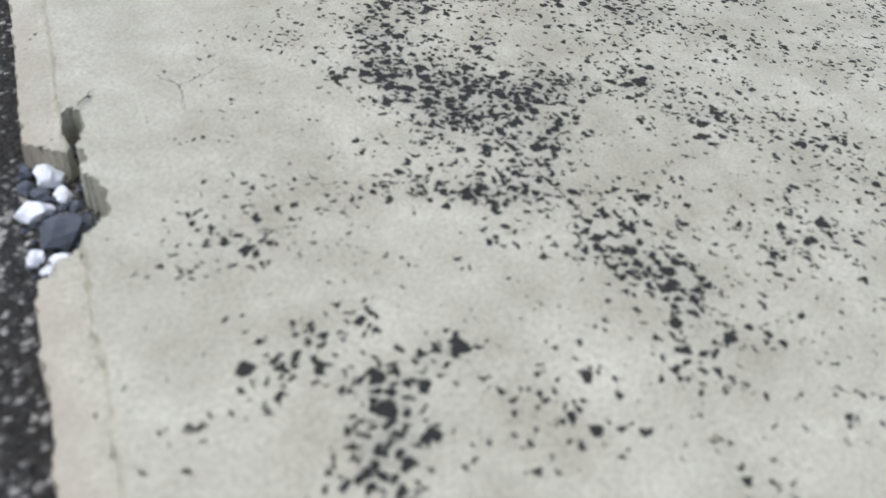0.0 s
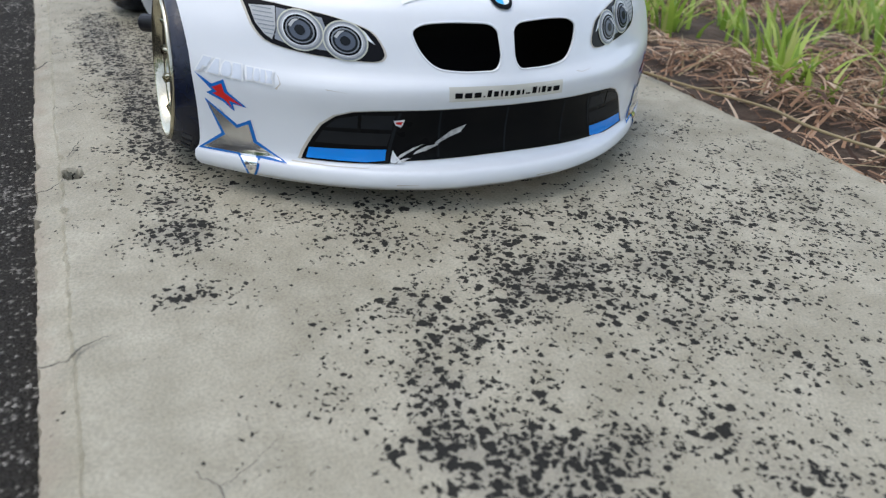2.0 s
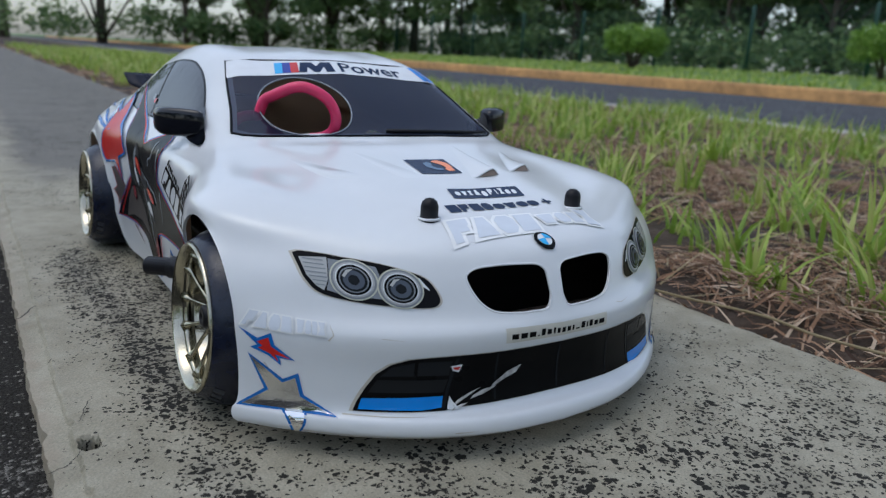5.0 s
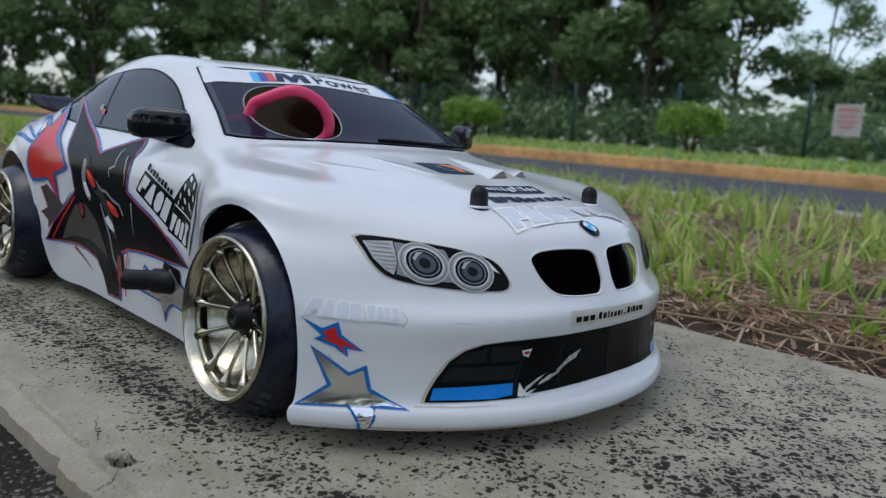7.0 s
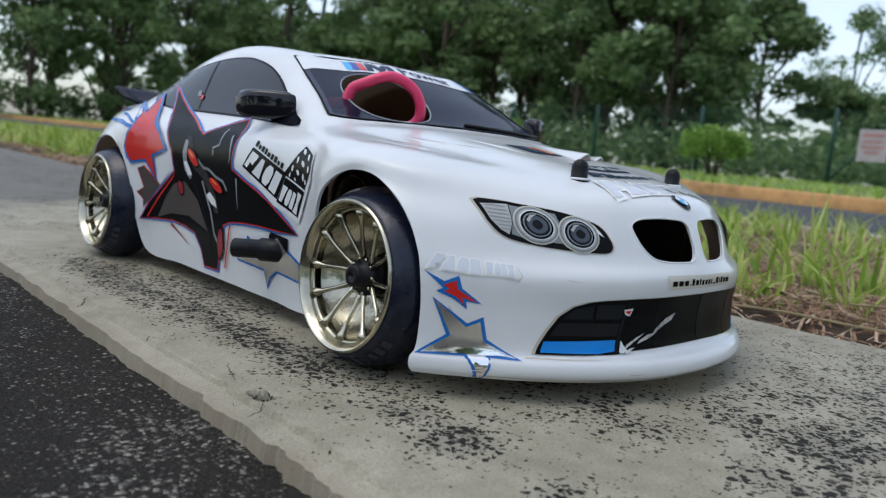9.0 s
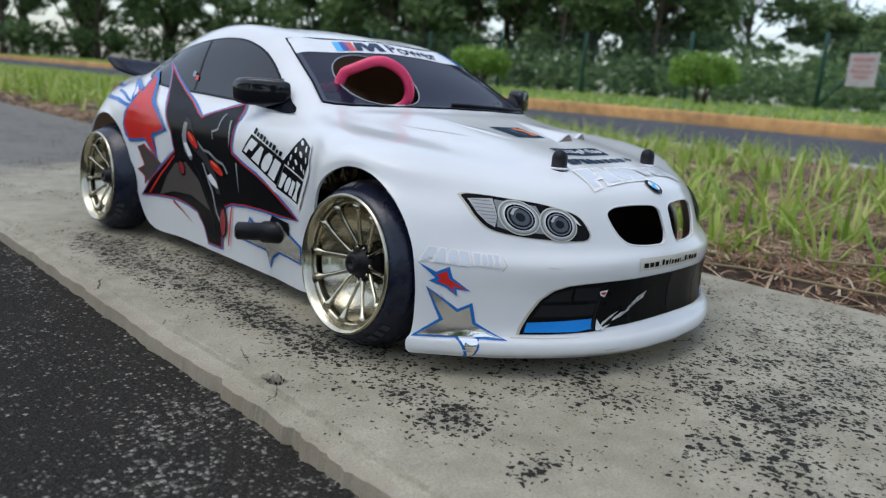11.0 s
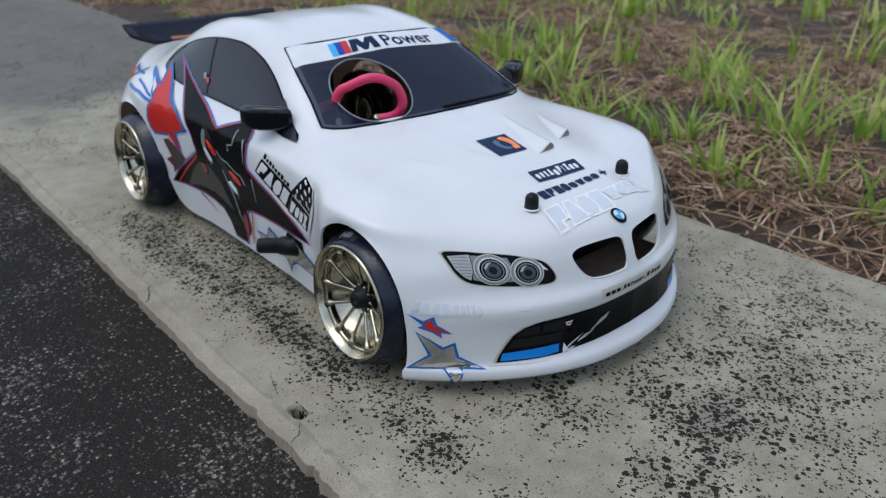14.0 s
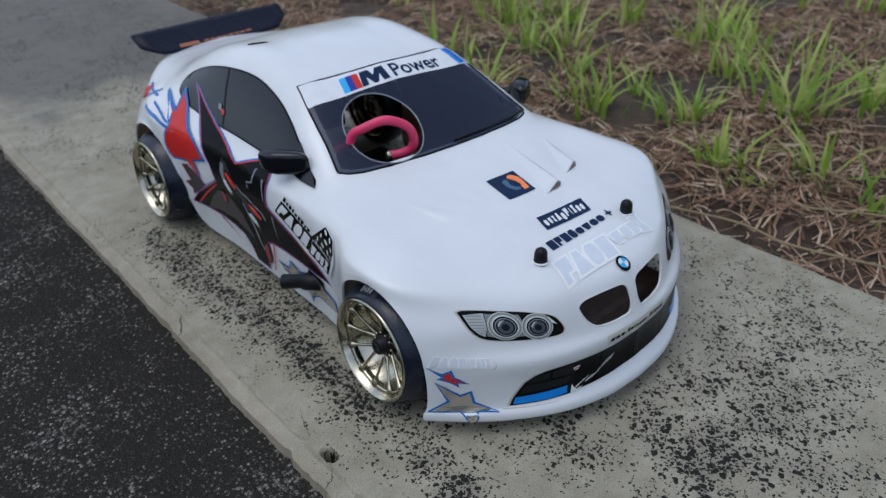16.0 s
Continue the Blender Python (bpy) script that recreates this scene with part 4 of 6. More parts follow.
CUT = {"L": [(0, 0), (0.42, 0), (0.42, 0.36), (0.9, 0.36), (0.9, 0.62), (1, 0.7), (1, 1), (0, 1)], "A": [(0, 0), (1, 0), (0.7, 1), (0.3, 1)], "O": [(0, 0.25), (0.25, 0), (0.78, 0), (1, 0.24), (1, 0.76), (0.78, 1), (0.25, 1), (0, 0.75)],
       "B": [(0, 0), (1, 0), (1, 1), (0, 1)], "V": [(0.22, 0), (0.78, 0), (1, 1), (0, 1)], "X": [(0, 0), (1, 0), (0.74, 0.5), (1, 1), (0, 1), (0.26, 0.5)], "I": [(0.3, 0), (0.7, 0), (0.7, 1), (0.3, 1)]}


def blocks(name, quad, kinds, widths, view, mat, parent, lift=0.5, gap=0.14, heights=None, grow=0.0):
    """A row of plain cut blocks inside a quad: lower left, lower right, upper right, upper left."""
    a, b, c, d = (Vector(q) for q in quad)
    total, at, out = sum(widths) + gap * (len(widths) - 1), 0.0, []
    for k, w in enumerate(widths):
        low, high = heights[k % len(heights)] if heights else (0, 1)
        shape = []
        for u, v in CUT[kinds[k % len(kinds)]]:
            f, g = (at + u * w) / total, low + (high - low) * v
            p = a.lerp(b, f).lerp(d.lerp(c, f), g)
            shape.append((p.x, p.y))
        out.append(inset(shape, -grow) if grow else shape)
        at += w + gap
    if not grow:
        return sticker(name, out, view, mat, parent, lift)
    for shape in out:
        made = sticker(name, [shape], view, mat, parent, lift)
    return made


def words(name, text, quad, view, mat, parent, lift=0.5, bold=0.0):
    """Flat letters of the built-in font, fitted into a quad on the shell."""
    curve = bpy.data.curves.new(name, "FONT")
    curve.body, curve.offset, curve.resolution_u = text, bold, 4
    ob = new(name, curve)
    bpy.context.view_layer.update()
    me = bpy.data.meshes.new_from_object(ob.evaluated_get(bpy.context.evaluated_depsgraph_get()))
    bpy.data.objects.remove(ob)
    bm = bmesh.new()
    bm.from_mesh(me)
    bpy.data.meshes.remove(me)
    a, b, c, d = (Vector(q) for q in quad)
    xs, ys = [v.co.x for v in bm.verts], [v.co.y for v in bm.verts]
    for v in bm.verts:
        f, g = (v.co.x - min(xs)) / (max(xs) - min(xs)), (v.co.y - min(ys)) / (max(ys) - min(ys))
        at = a.lerp(b, f).lerp(d.lerp(c, f), g)
        hit, normal = cast(at.x, at.y, view)
        v.co = hit + normal * lift / 1000
    return part(name, bm, mat, parent)


def stroke(points, wide, taper=False):
    """The outline of a line of some width."""
    left, right = [], []
    for i, p in enumerate(points):
        a, b = Vector(points[max(0, i - 1)]), Vector(points[min(len(points) - 1, i + 1)])
        e = (b - a).normalized()
        w = wide / 2 * ((1 - 0.85 * i / (len(points) - 1)) if taper else 1)
        left.append((p[0] - e.y * w, p[1] + e.x * w))
        right.append((p[0] + e.y * w, p[1] - e.x * w))
    return left + right[::-1]


def shrunk(outline, k, middle=None):
    m = middle or (sum(p[0] for p in outline) / len(outline), sum(p[1] for p in outline) / len(outline))
    return [(m[0] + (u - m[0]) * k, m[1] + (v - m[1]) * k) for u, v in outline]


def inset(outline, d):
    """An outline drawn in by d all round."""
    n, out = len(outline), []
    area = sum(outline[i][0] * outline[(i + 1) % n][1] - outline[(i + 1) % n][0] * outline[i][1] for i in range(n))
    s = 1 if area > 0 else -1
    for i in range(n):
        p, q, r = (Vector(outline[j % n]) for j in (i - 1, i, i + 1))
        e, f = (q - p).normalized(), (r - q).normalized()
        ne, nf = Vector((-e.y, e.x)) * s, Vector((-f.y, f.x)) * s
        m = ne + nf
        k = min(2.2, 2 / max(0.25, m.length_squared)) if m.length > 1e-4 else 1
        out.append(tuple(q + m * k * d / 1.0 if m.length > 1e-4 else q + ne * d))
    return out


# kidney openings: rounded rims
for outline in (KIDNEY, mirrored(KIDNEY)):
    ring = []
    for u, v in outline:
        hit, normal = cast(u, v, "front")
        ring.append(hit - normal * 0.0002)
    bm = bmesh.new()
    tube(ring + ring[:2], 0.0004, 8, bm, cap=False)
    part("kidney_rim", bm, WHITE, body)

# headlights
LAMP = rounded([(-79.2, 64.6), (-72, 64.9), (-66.4, 64.2), (-57.3, 63.0), (-49.8, 61.2), (-44.8, 59.2), (-42.6, 56.5), (-41.3, 52.6), (-42.9, 50.8), (-49.6, 50.4), (-59.2, 51.0), (-68.5, 52.2), (-75, 54.3), (-78, 58.6)], 3)
for flip in (False, True):
    side = (lambda o: [(-u - 0.4, v - 0.8) for u, v in o][::-1]) if flip else (lambda o: [(u + 0.4, v - 0.8) for u, v in o])
    lamp = sticker("headlight", [side(LAMP)], "front", DECAL_BLACK, body, 0.3, "printed twin-ring headlight with dark surround", 3.0)
    sticker("headlight_border", [side(rounded(shrunk(LAMP, 1.04), 1))], "front", GRIME, lamp, 0.15, "", 3.0)
    sticker("indicator", [side([(-77.8, 63.6), (-70.5, 63.9), (-71.5, 58), (-73, 54.6), (-75, 56), (-77, 59)])], "front", LAMP_PALE, lamp, 0.45, "pale ribbed indicator")
    sticker("reflector", [side([(-70.3, 63.6), (-58, 62), (-56, 52.6), (-68, 53.4), (-72.3, 54.8), (-71.3, 58)])], "front", LAMP_GREY, lamp, 0.45)
    sticker("reflector", [side([(-50, 60.6), (-46.5, 59.2), (-43.8, 55.5), (-46.4, 57)])], "front", LAMP_WHITE, lamp, 0.45)
    for k in range(7):
        z = 56.2 + k * 1.15
        sticker("rib", [side([(-77.0 + max(0, 3 - k) * 0.7, z), (-71.6, z - 0.3), (-71.6, z - 0.02), (-77.0 + max(0, 3 - k) * 0.7, z + 0.28)])], "front", LAMP_GREY, lamp, 0.6)
    for cx, cz in ((-64.6, 57.9), (-52.2, 55.9)):
        for k, (r, m) in enumerate(((6.5, CREAM), (6.1, LAMP_GREY), (5.5, LAMP_PALE), (5.0, LAMP_WHITE), (4.65, DECAL_BLACK), (4.0, LAMP_GREY), (3.6, LAMP_DARK), (2.9, LAMP_SLATE), (1.5, LAMP_DARK))):
            sticker("lamp_ring" if k else "halo_ring", [side(ellipse(cx, cz, r, r * 0.9, 32))], "front", m, lamp, 0.55 + 0.12 * k, "", 3.0)
        sticker("lamp_glint", [side([(cx - 3.0, cz + 1.0), (cx - 1.6, cz + 2.6), (cx + 0.4, cz + 2.9), (cx - 1.2, cz + 1.9), (cx - 2.3, cz + 0.6)])], "front", LAMP_PALE, lamp, 1.75)

# lower grille sticker
GRILLE_LEFT = [(-67.5, 16.3), (-66.2, 19.5), (-64.0, 24), (-61, 29), (-57, 32.4), (-52, 34.2), (-46, 34.9), (-36, 35.4), (-18, 35.9)]
GRILLE = GRILLE_LEFT + [(0, 36.0)] + mirrored(GRILLE_LEFT)[::-1] + [(52, 16.4), (44, 17.2), (20, 18.2), (0, 18.6), (-20, 18.2), (-37.5, 17.4), (-41, 16.6), (-52, 16.2)]
grille = sticker("lower_grille", [GRILLE], "front", GRILLE_BLACK, body, 0.3, "black printed lower grille with blue corner strips")
sticker("grille_border", [shrunk(GRILLE, 1.016)], "front", GRIME, grille, 0.15)
for x in (-24.5, 0.0, 25.0):
    sticker("grille_divider", [[(x - 0.35, 18.8), (x + 0.35, 18.8), (x + 0.35, 35.4), (x - 0.35, 35.4)]], "front", LAMP_DARK, grille, 0.45)
for flip in (1, -1):
    def q(points):
        return [[(p[0] * flip, p[1]) for p in points][::flip]]
    sticker("grille_divider", q([(-42.2, 17.2), (-41.2, 17.2), (-37.2, 34.6), (-38.2, 34.6)]), "front", LAMP_DARK, grille, 0.45)
    sticker("blue_strip", q([(-64.9, 20.6), (-41.6, 21.4), (-42.2, 17.6), (-48, 16.8), (-66, 16.9)]), "front", BLUE, grille, 0.5, "bright blue strip")
    sticker("fog_panel", q([(-63.2, 22.6), (-41.5, 22.6), (-40.2, 27.0), (-60.8, 27.0)]), "front", MESH_GREY, grille, 0.45)
    sticker("fog_panel", q([(-60, 28.2), (-50.5, 28.4), (-50.5, 33.2), (-57, 31.4)]), "front", LAMP_DARK, grille, 0.45)
    sticker("fog_panel", q([(-49.5, 28.4), (-40, 28.4), (-39.2, 33.6), (-49.5, 33.4)]), "front", LAMP_DARK, grille, 0.45)
for scar in ([(-15.2, 30.0), (-17.0, 27.4), (-21, 25.8), (-26, 23.0), (-25.5, 24.2), (-20.3, 28.2)], [(-24, 23.6), (-28.5, 21.2), (-33, 19.8), (-32, 21.0), (-28.6, 22.8)], [(-29.5, 23.6), (-34.5, 20.4), (-38.8, 17.6), (-37.4, 19.6), (-33, 22.2)], [(-33.5, 18.8), (-37, 17.0), (-39.4, 16.2), (-38.6, 17.2), (-36, 18.3)]):
    sticker("scrape", [scar], "front", SCRAPE, grille, 0.6, "pale scraped scar through the paint", 1.5)
sticker("scrape", [[(-40.6, 17.0), (-36.6, 16.7), (-38.6, 19.4), (-39.6, 21.4)]], "front", WHITE, grille, 0.6)
sticker("tag", [[(-39.6, 31.8), (-36, 32.3), (-37, 29.4), (-38.9, 30.1)]], "front", LAMP_WHITE, grille, 0.6)
sticker("tag", [[(-39.0, 31.3), (-36.6, 31.5), (-37.2, 30.3), (-38.7, 30.6)]], "front", RED, grille, 0.75)

# plate under the kidneys, with unreadable-size writing as bars
plate = sticker("plate_sticker", [[(-22.5, 43.2), (22, 42.8), (22.3, 38.2), (-22.3, 38.4)]], "front", PLATE, body, 0.25, "off-white sticker strip with black lettering")
lettering("lettering", [(-20.5, 39.6), (20.5, 39.4), (20.6, 41.6), (-20.4, 41.9)], [1.3, 1.3, 1.3, 0.3, 0.8, 0.9, 0.4, 0.6, 0.8, 0.8, 0.4, 0.9, 0.9, 0.3, 0.8, 0.9, 1.4], "front", DECAL_BLACK, plate, 0.4, gap=0.42, heights=[0.75, 0.75, 0.75, 0.2, 1.0, 0.8, 0.95, 0.75])

# roundel on the nose
sticker("roundel", [ellipse(0.6, 17.6, 4.0, 3.4)], "top", DECAL_BLACK, body, 0.6, "small round nose badge")
sticker("roundel_field", [ellipse(0.6, 17.6, 2.7, 2.3)], "top", LAMP_WHITE, body.children[-1], 0.75)
for a in (0, 180):
    wedge = [(0.6, 17.6)] + [(0.6 + 2.7 * math.cos(radians(a + k * 15)), 17.6 + 2.3 * math.sin(radians(a + k * 15))) for k in range(7)]
    sticker("roundel_field", [wedge], "top", SKY_BLUE, [c for c in body.children if c.name.startswith("roundel")][0], 0.9)

# bonnet stickers
navy = sticker("bonnet_sticker", [[(-9.6, 99.4), (9.6, 98.2), (7.4, 79.4), (-11.2, 80.4)]], "top", NAVY, body, 0.25, "navy bonnet sticker with an orange hook shape")
sticker("hook", [[(3.0, 96.4), (5.4, 96.2), (7.6, 92.6), (7.2, 88), (5.6, 82.2), (2.4, 82.6), (2.6, 85.4), (4, 86.8), (3.8, 90.4), (2.2, 93.4), (1.4, 95)]], "top", ORANGE, navy, 0.4)
sticker("hook", [[(-0.6, 95), (-3.6, 93.4), (-4.4, 89), (-2.4, 84.6), (1.2, 83.6), (1.6, 85.6), (-0.6, 87.2), (-1.2, 90), (0.4, 93)]], "top", STEEL_BLUE, navy, 0.4)
strip = sticker("bonnet_sticker", [[(-13.8, 52.6), (17.6, 50.6), (20.6, 60.4), (-11.2, 62.4)]], "top", NAVY, body, 0.25, "navy strip sticker with white lettering")
blocks("lettering", [(-11.6, 54.4), (15.8, 52.6), (17.8, 58.8), (-9.8, 60.6)], "OVXAOLIXOO", [1, 0.9, 0.8, 1.1, 1, 1, 0.5, 0.9, 0.9, 0.9], "top", LAMP_WHITE, strip, 0.4, 0.4, heights=[(0.05, 0.7), (0.1, 0.75), (0.1, 0.8), (0.1, 0.95), (-0.1, 0.7), (0.1, 1), (0.1, 0.9), (0.1, 1), (0.05, 0.75)])
blocks("bonnet_lettering", [(-22.6, 41), (18.4, 41.4), (18.6, 46.8), (-22.2, 46.8)], "BLBOOVOO", [1.1, 0.95, 1.1, 1.0, 1.1, 1.2, 1.1, 1.1], "top", NAVY, body, 0.3, 0.14, heights=[(0, 1), (0, 1), (0, 1), (0, 1), (0.05, 0.8), (0.05, 0.8), (0.05, 0.8), (0.05, 0.8)])
lettering("bonnet_lettering", [(21, 43.6), (25.4, 43.6), (25.4, 44.9), (21, 44.9)], [1], "top", NAVY, body, 0.3)
lettering("bonnet_lettering", [(22.6, 42), (23.8, 42), (23.8, 46.6), (22.6, 46.6)], [1], "top", NAVY, body, 0.32)
emboss = blocks("raised_sticker", [(-31.6, 23.6), (3.2, 22.2), (6.8, 34.4), (-28.6, 35.4)], "LAOB", [0.95, 1.1, 1, 0.95], "top", PALE_GREY, body, 0.45, 0.13, grow=1.25)
tagged(emboss, "pale clear sticker with raised cut blocks")
blocks("raised_block", [(-31.6, 23.6), (3.2, 22.2), (6.8, 34.4), (-28.6, 35.4)], "LAOB", [0.95, 1.1, 1, 0.95], "top", EMBOSS, emboss, 0.62, 0.13)
small = blocks("raised_sticker", [(7.4, 26.4), (35.6, 27), (35.2, 36), (9.2, 34.6)], "VOBX", [1.3, 1, 0.8, 1.2], "top", PALE_GREY, body, 0.45, 0.2, heights=[(0, 0.8), (0, 0.8), (0, 0.8), (-0.1, 1.05)], grow=0.9)
blocks("raised_block", [(7.4, 26.4), (35.6, 27), (35.2, 36), (9.2, 34.6)], "VOBX", [1.3, 1, 0.8, 1.2], "top", EMBOSS, small, 0.62, 0.2, heights=[(0, 0.8), (0, 0.8), (0, 0.8), (-0.1, 1.05)])

# bumper corner decals
for quad, kinds, wide in (([(-95.3, 41.9), (-83, 40.8), (-82.4, 45.1), (-92.6, 46.3)], "LAOB", [0.95, 1.1, 1, 0.95]), ([(-82.0, 41.2), (-74.6, 40.9), (-74, 44.3), (-81, 44.8)], "VOBX", [1.3, 1, 0.8, 1.2])):
    low = blocks("raised_sticker", quad, kinds, wide, "front", PALE_GREY, body, 0.45, 0.16, grow=0.42)
    blocks("raised_block", quad, kinds, wide, "front", EMBOSS, low, 0.65, 0.16)
RED_STAR = [(-96.1, 41.0), (-91.6, 38.0), (-88.2, 40.1), (-87.4, 36.2), (-82.2, 31.5), (-86.1, 32.1), (-85.7, 29.5), (-88.9, 32.5), (-93.4, 34.7), (-91.7, 35.8)]
BIG_STAR = [(-94.0, 32.8), (-85.3, 25.0), (-81.4, 27.4), (-80.0, 20.1), (-72.0, 14.2), (-79.7, 14.4), (-80.6, 11), (-81.2, 8.0), (-83.6, 8.0), (-86.0, 14.4), (-97.2, 14.0), (-90.0, 21.0)]
for flip in (1, -1):
    def q(points):
        return [[(p[0] * flip, p[1]) for p in points][::flip]]
    star = sticker("star_decal", q(RED_STAR), "front", DECAL_BLUE, body, 0.25, "small red star decal with blue outline", 3)
    sticker("star_field", q(inset(RED_STAR, 0.95)), "front", RED, star, 0.4, "", 3)
    star = sticker("star_decal", q(BIG_STAR), "front", DECAL_BLUE, body, 0.25, "silver star decal with blue outline", 3)
    sticker("star_field", q(inset(BIG_STAR, 1.0)), "front", SILVER, star, 0.4, "", 3)
    sticker("star_foot", q([(-93.5, 15.0), (-75.5, 15.0), (-77.5, 16.6), (-82.5, 17.4), (-90.8, 16.8)]), "front", CHROME_FILM, star, 0.56, "bright reflecting foot of the star", 1.5)
    sticker("star_foot", q([(-85.2, 14.2), (-80.4, 14.2), (-81.2, 11), (-81.8, 8.6), (-83.0, 8.6)]), "front", CHROME_FILM, star, 0.56, "", 1.5)

# dirt and small scratches on the bumper
for line, wide in (([(-82, 8.7), (-60, 8.4), (-30, 8.3), (-8, 8.3)], 0.5), ([(-2, 8.3), (20, 8.3), (48, 8.5), (70, 8.7)], 0.45), ([(-90, 30), (-88.5, 27.4), (-87.6, 26.6)], 0.35), ([(-70.5, 15.2), (-60, 15.0), (-48, 15.2)], 0.4), ([(-74, 39.4), (-72.6, 41.2), (-73, 44)], 0.5),
                   ([(30, 44.4), (33, 43.8), (38, 44.2)], 0.25), ([(-60, 41), (-54, 40.4)], 0.2), ([(12, 10.4), (24, 10.2)], 0.4), ([(-40, 10.6), (-33, 10.8)], 0.35)):
    sticker("scuff", [stroke(line, wide, True)], "front", GRIME, body, 0.12)

# side decals
FIELD = [(299, 103.3), (287.5, 99.8), (274, 94), (260.5, 88.7), (243.1, 82.9), (225.6, 77.0), (216.8, 80.2), (208, 83.2), (197, 86), (190.6, 78), (191.5, 72), (192.4, 66.1), (191.5, 62.5), (179.8, 58.3), (169.2, 55.2), (159.1, 51.6), (149.5, 47.4),
         (141.4, 44.0), (132, 39.6), (149.3, 38.4), (165.8, 38.4), (180.8, 37.8), (193.1, 36.6), (199.5, 34.4), (204, 22.5), (207, 11.2), (222, 11.0), (225, 19.8), (231, 26.4), (241.6, 28.6), (254.7, 29.6), (274.9, 28.4), (293.5, 26.6), (281.2, 38.4),
         (252.6, 56.6), (256, 66.1), (261.3, 71.6), (267.2, 78.6), (275.6, 84.6), (284, 93), (289.5, 98.2)]
WING_STAR = [(326, 91.6), (316.5, 89.6), (304.5, 86.0), (305.2, 92.4), (305.4, 97.2), (296.6, 91.4), (289.1, 84.4), (282.9, 80.4), (272.5, 75.8), (260.7, 66.9), (275.7, 62.4), (271.6, 49.8), (277.6, 53.6), (284.8, 59.2), (300.0, 57.0), (303, 60.4), (305.6, 65.7), (304.2, 73.4), (301.9, 78.7), (303.5, 81.6)]
SILL_STAR = [(193, 25.6), (181, 26.4), (177, 33.6), (168, 30), (150, 37.4), (142, 32.4), (131, 28.4), (131, 19.6), (151, 20.7), (157, 17), (160, 11.6), (163, 19.6), (186.5, 20.4)]
TAG = [(183.6, 63.4), (173.5, 76.6), (145.5, 68.0), (131.8, 76.4), (121.5, 73), (120, 62), (131, 44.6), (153.6, 49.4)]
for view in ("side", "side2"):
    field = sticker("side_graphic", [inset(FIELD, -0.5)], view, DECAL_BLUE, body, 0.45, "black star graphic with red outline and a grey figure over the door")
    sticker("graphic_edge", [inset(FIELD, 0.35)], view, RED, field, 0.55)
    sticker("graphic_field", [inset(FIELD, 1.0)], view, DECAL_BLACK, field, 0.65)
    # dark grey figure with red lenses
    for shape, m, up in (([(241, 75.5), (235, 74), (228, 66), (216, 58), (207, 48), (204, 40), (208, 40), (212, 47), (220, 55), (231, 60), (240, 68)], GRAPHIC_GREY, 0.75),
                         ([(262, 42), (252, 50), (240, 52), (226, 44), (216, 30), (236, 35), (256, 34), (272, 30)], GRAPHIC_BROWN, 0.75),
                         ([(241.5, 73), (243, 66), (240, 58), (234, 53.5), (232, 55), (237, 60), (238.5, 67), (238, 72.5)], LAMP_GREY, 0.8),
                         ([(241, 62), (236, 55.5), (231.5, 56), (234, 59), (237.6, 62.6)], LAMP_WHITE, 0.92),
                         ([(217, 47.5), (212, 44), (206, 42.5), (207.5, 46), (213, 49.5)], LAMP_WHITE, 0.8),
                         (stroke([(226, 64), (220, 60.5), (214, 60), (207, 57), (200, 55.6), (196, 51.6)], 1.3), LAMP_GREY, 0.8),
                         (stroke([(221, 54), (216, 46), (212, 40), (209, 30), (206, 26)], 1.5), LAMP_GREY, 0.8),
                         (stroke([(230, 52), (224, 46), (219, 38), (214, 28), (212, 20)], 0.9), LAMP_DARK, 0.8),
                         (stroke([(205, 79.5), (206.4, 72), (212, 70.5), (211, 67)], 1.1), LAMP_GREY, 0.8),
                         (stroke([(196, 77), (194.6, 68), (195, 64)], 1.6, True), LAMP_GREY, 0.8),
                         (stroke([(187.4, 58), (185.6, 44)], 1.5, True), LAMP_GREY, 0.8),
                         (stroke([(252, 54), (270, 41), (284, 29)], 1.0), RED, 0.8),
                         (stroke([(193, 36), (196, 26), (199.5, 14.4)], 1.2), RED, 0.8)):
        sticker("figure_shape", [shape], view, m, field, up)
    for cy, cz, ry, rz, tilt, m in ((231, 64.6, 6.8, 2.3, 32, RED), (206.4, 53.2, 7.0, 2.1, 22, RED), (244, 48.6, 3.6, 2.6, 60, DECAL_RED), (202.5, 26, 7.4, 2.6, 100, DECAL_RED)):
        lens = sticker("figure_lens", [ellipse(cy, cz, ry + 0.8, rz + 0.8, 20, tilt)], view, DECAL_BLACK, field, 1.04, "red lens shape")
        sticker("figure_lens", [ellipse(cy, cz, ry, rz, 20, tilt)], view, m, field, 1.16)
        if m is RED:
            sticker("figure_shape", [ellipse(cy + 1.5, cz + 1.5, ry * 0.5, 0.4, 12, tilt)], view, ORANGE, field, 1.28)
    # red star behind the door
    star = sticker("star_decal", [inset(WING_STAR, -0.3)], view, DECAL_BLUE, body, 0.7, "red star decal with blue outline on the rear wing")
    sticker("star_field", [inset(WING_STAR, 1.1)], view, RED, star, 0.82)
    for prong in ([(326, 91.6), (316.5, 89.6), (304.5, 86.0), (305.2, 92.4), (305.4, 97.2)], [(305.4, 97.2), (296.6, 91.4), (289.1, 84.4), (282.9, 80.4), (272.5, 75.8), (261.5, 67)], [(326, 91.6), (312, 86.4), (302.5, 80.2)]):
        sticker("star_edge", [stroke(prong, 1.7)], view, DECAL_BLUE, star, 0.94)
    sticker("star_shine", [[(316, 88.4), (305.5, 84.4), (303.4, 81.0), (309, 84.2)]], view, CHROME_FILM, star, 1.06, "bright reflecting tip of the star")
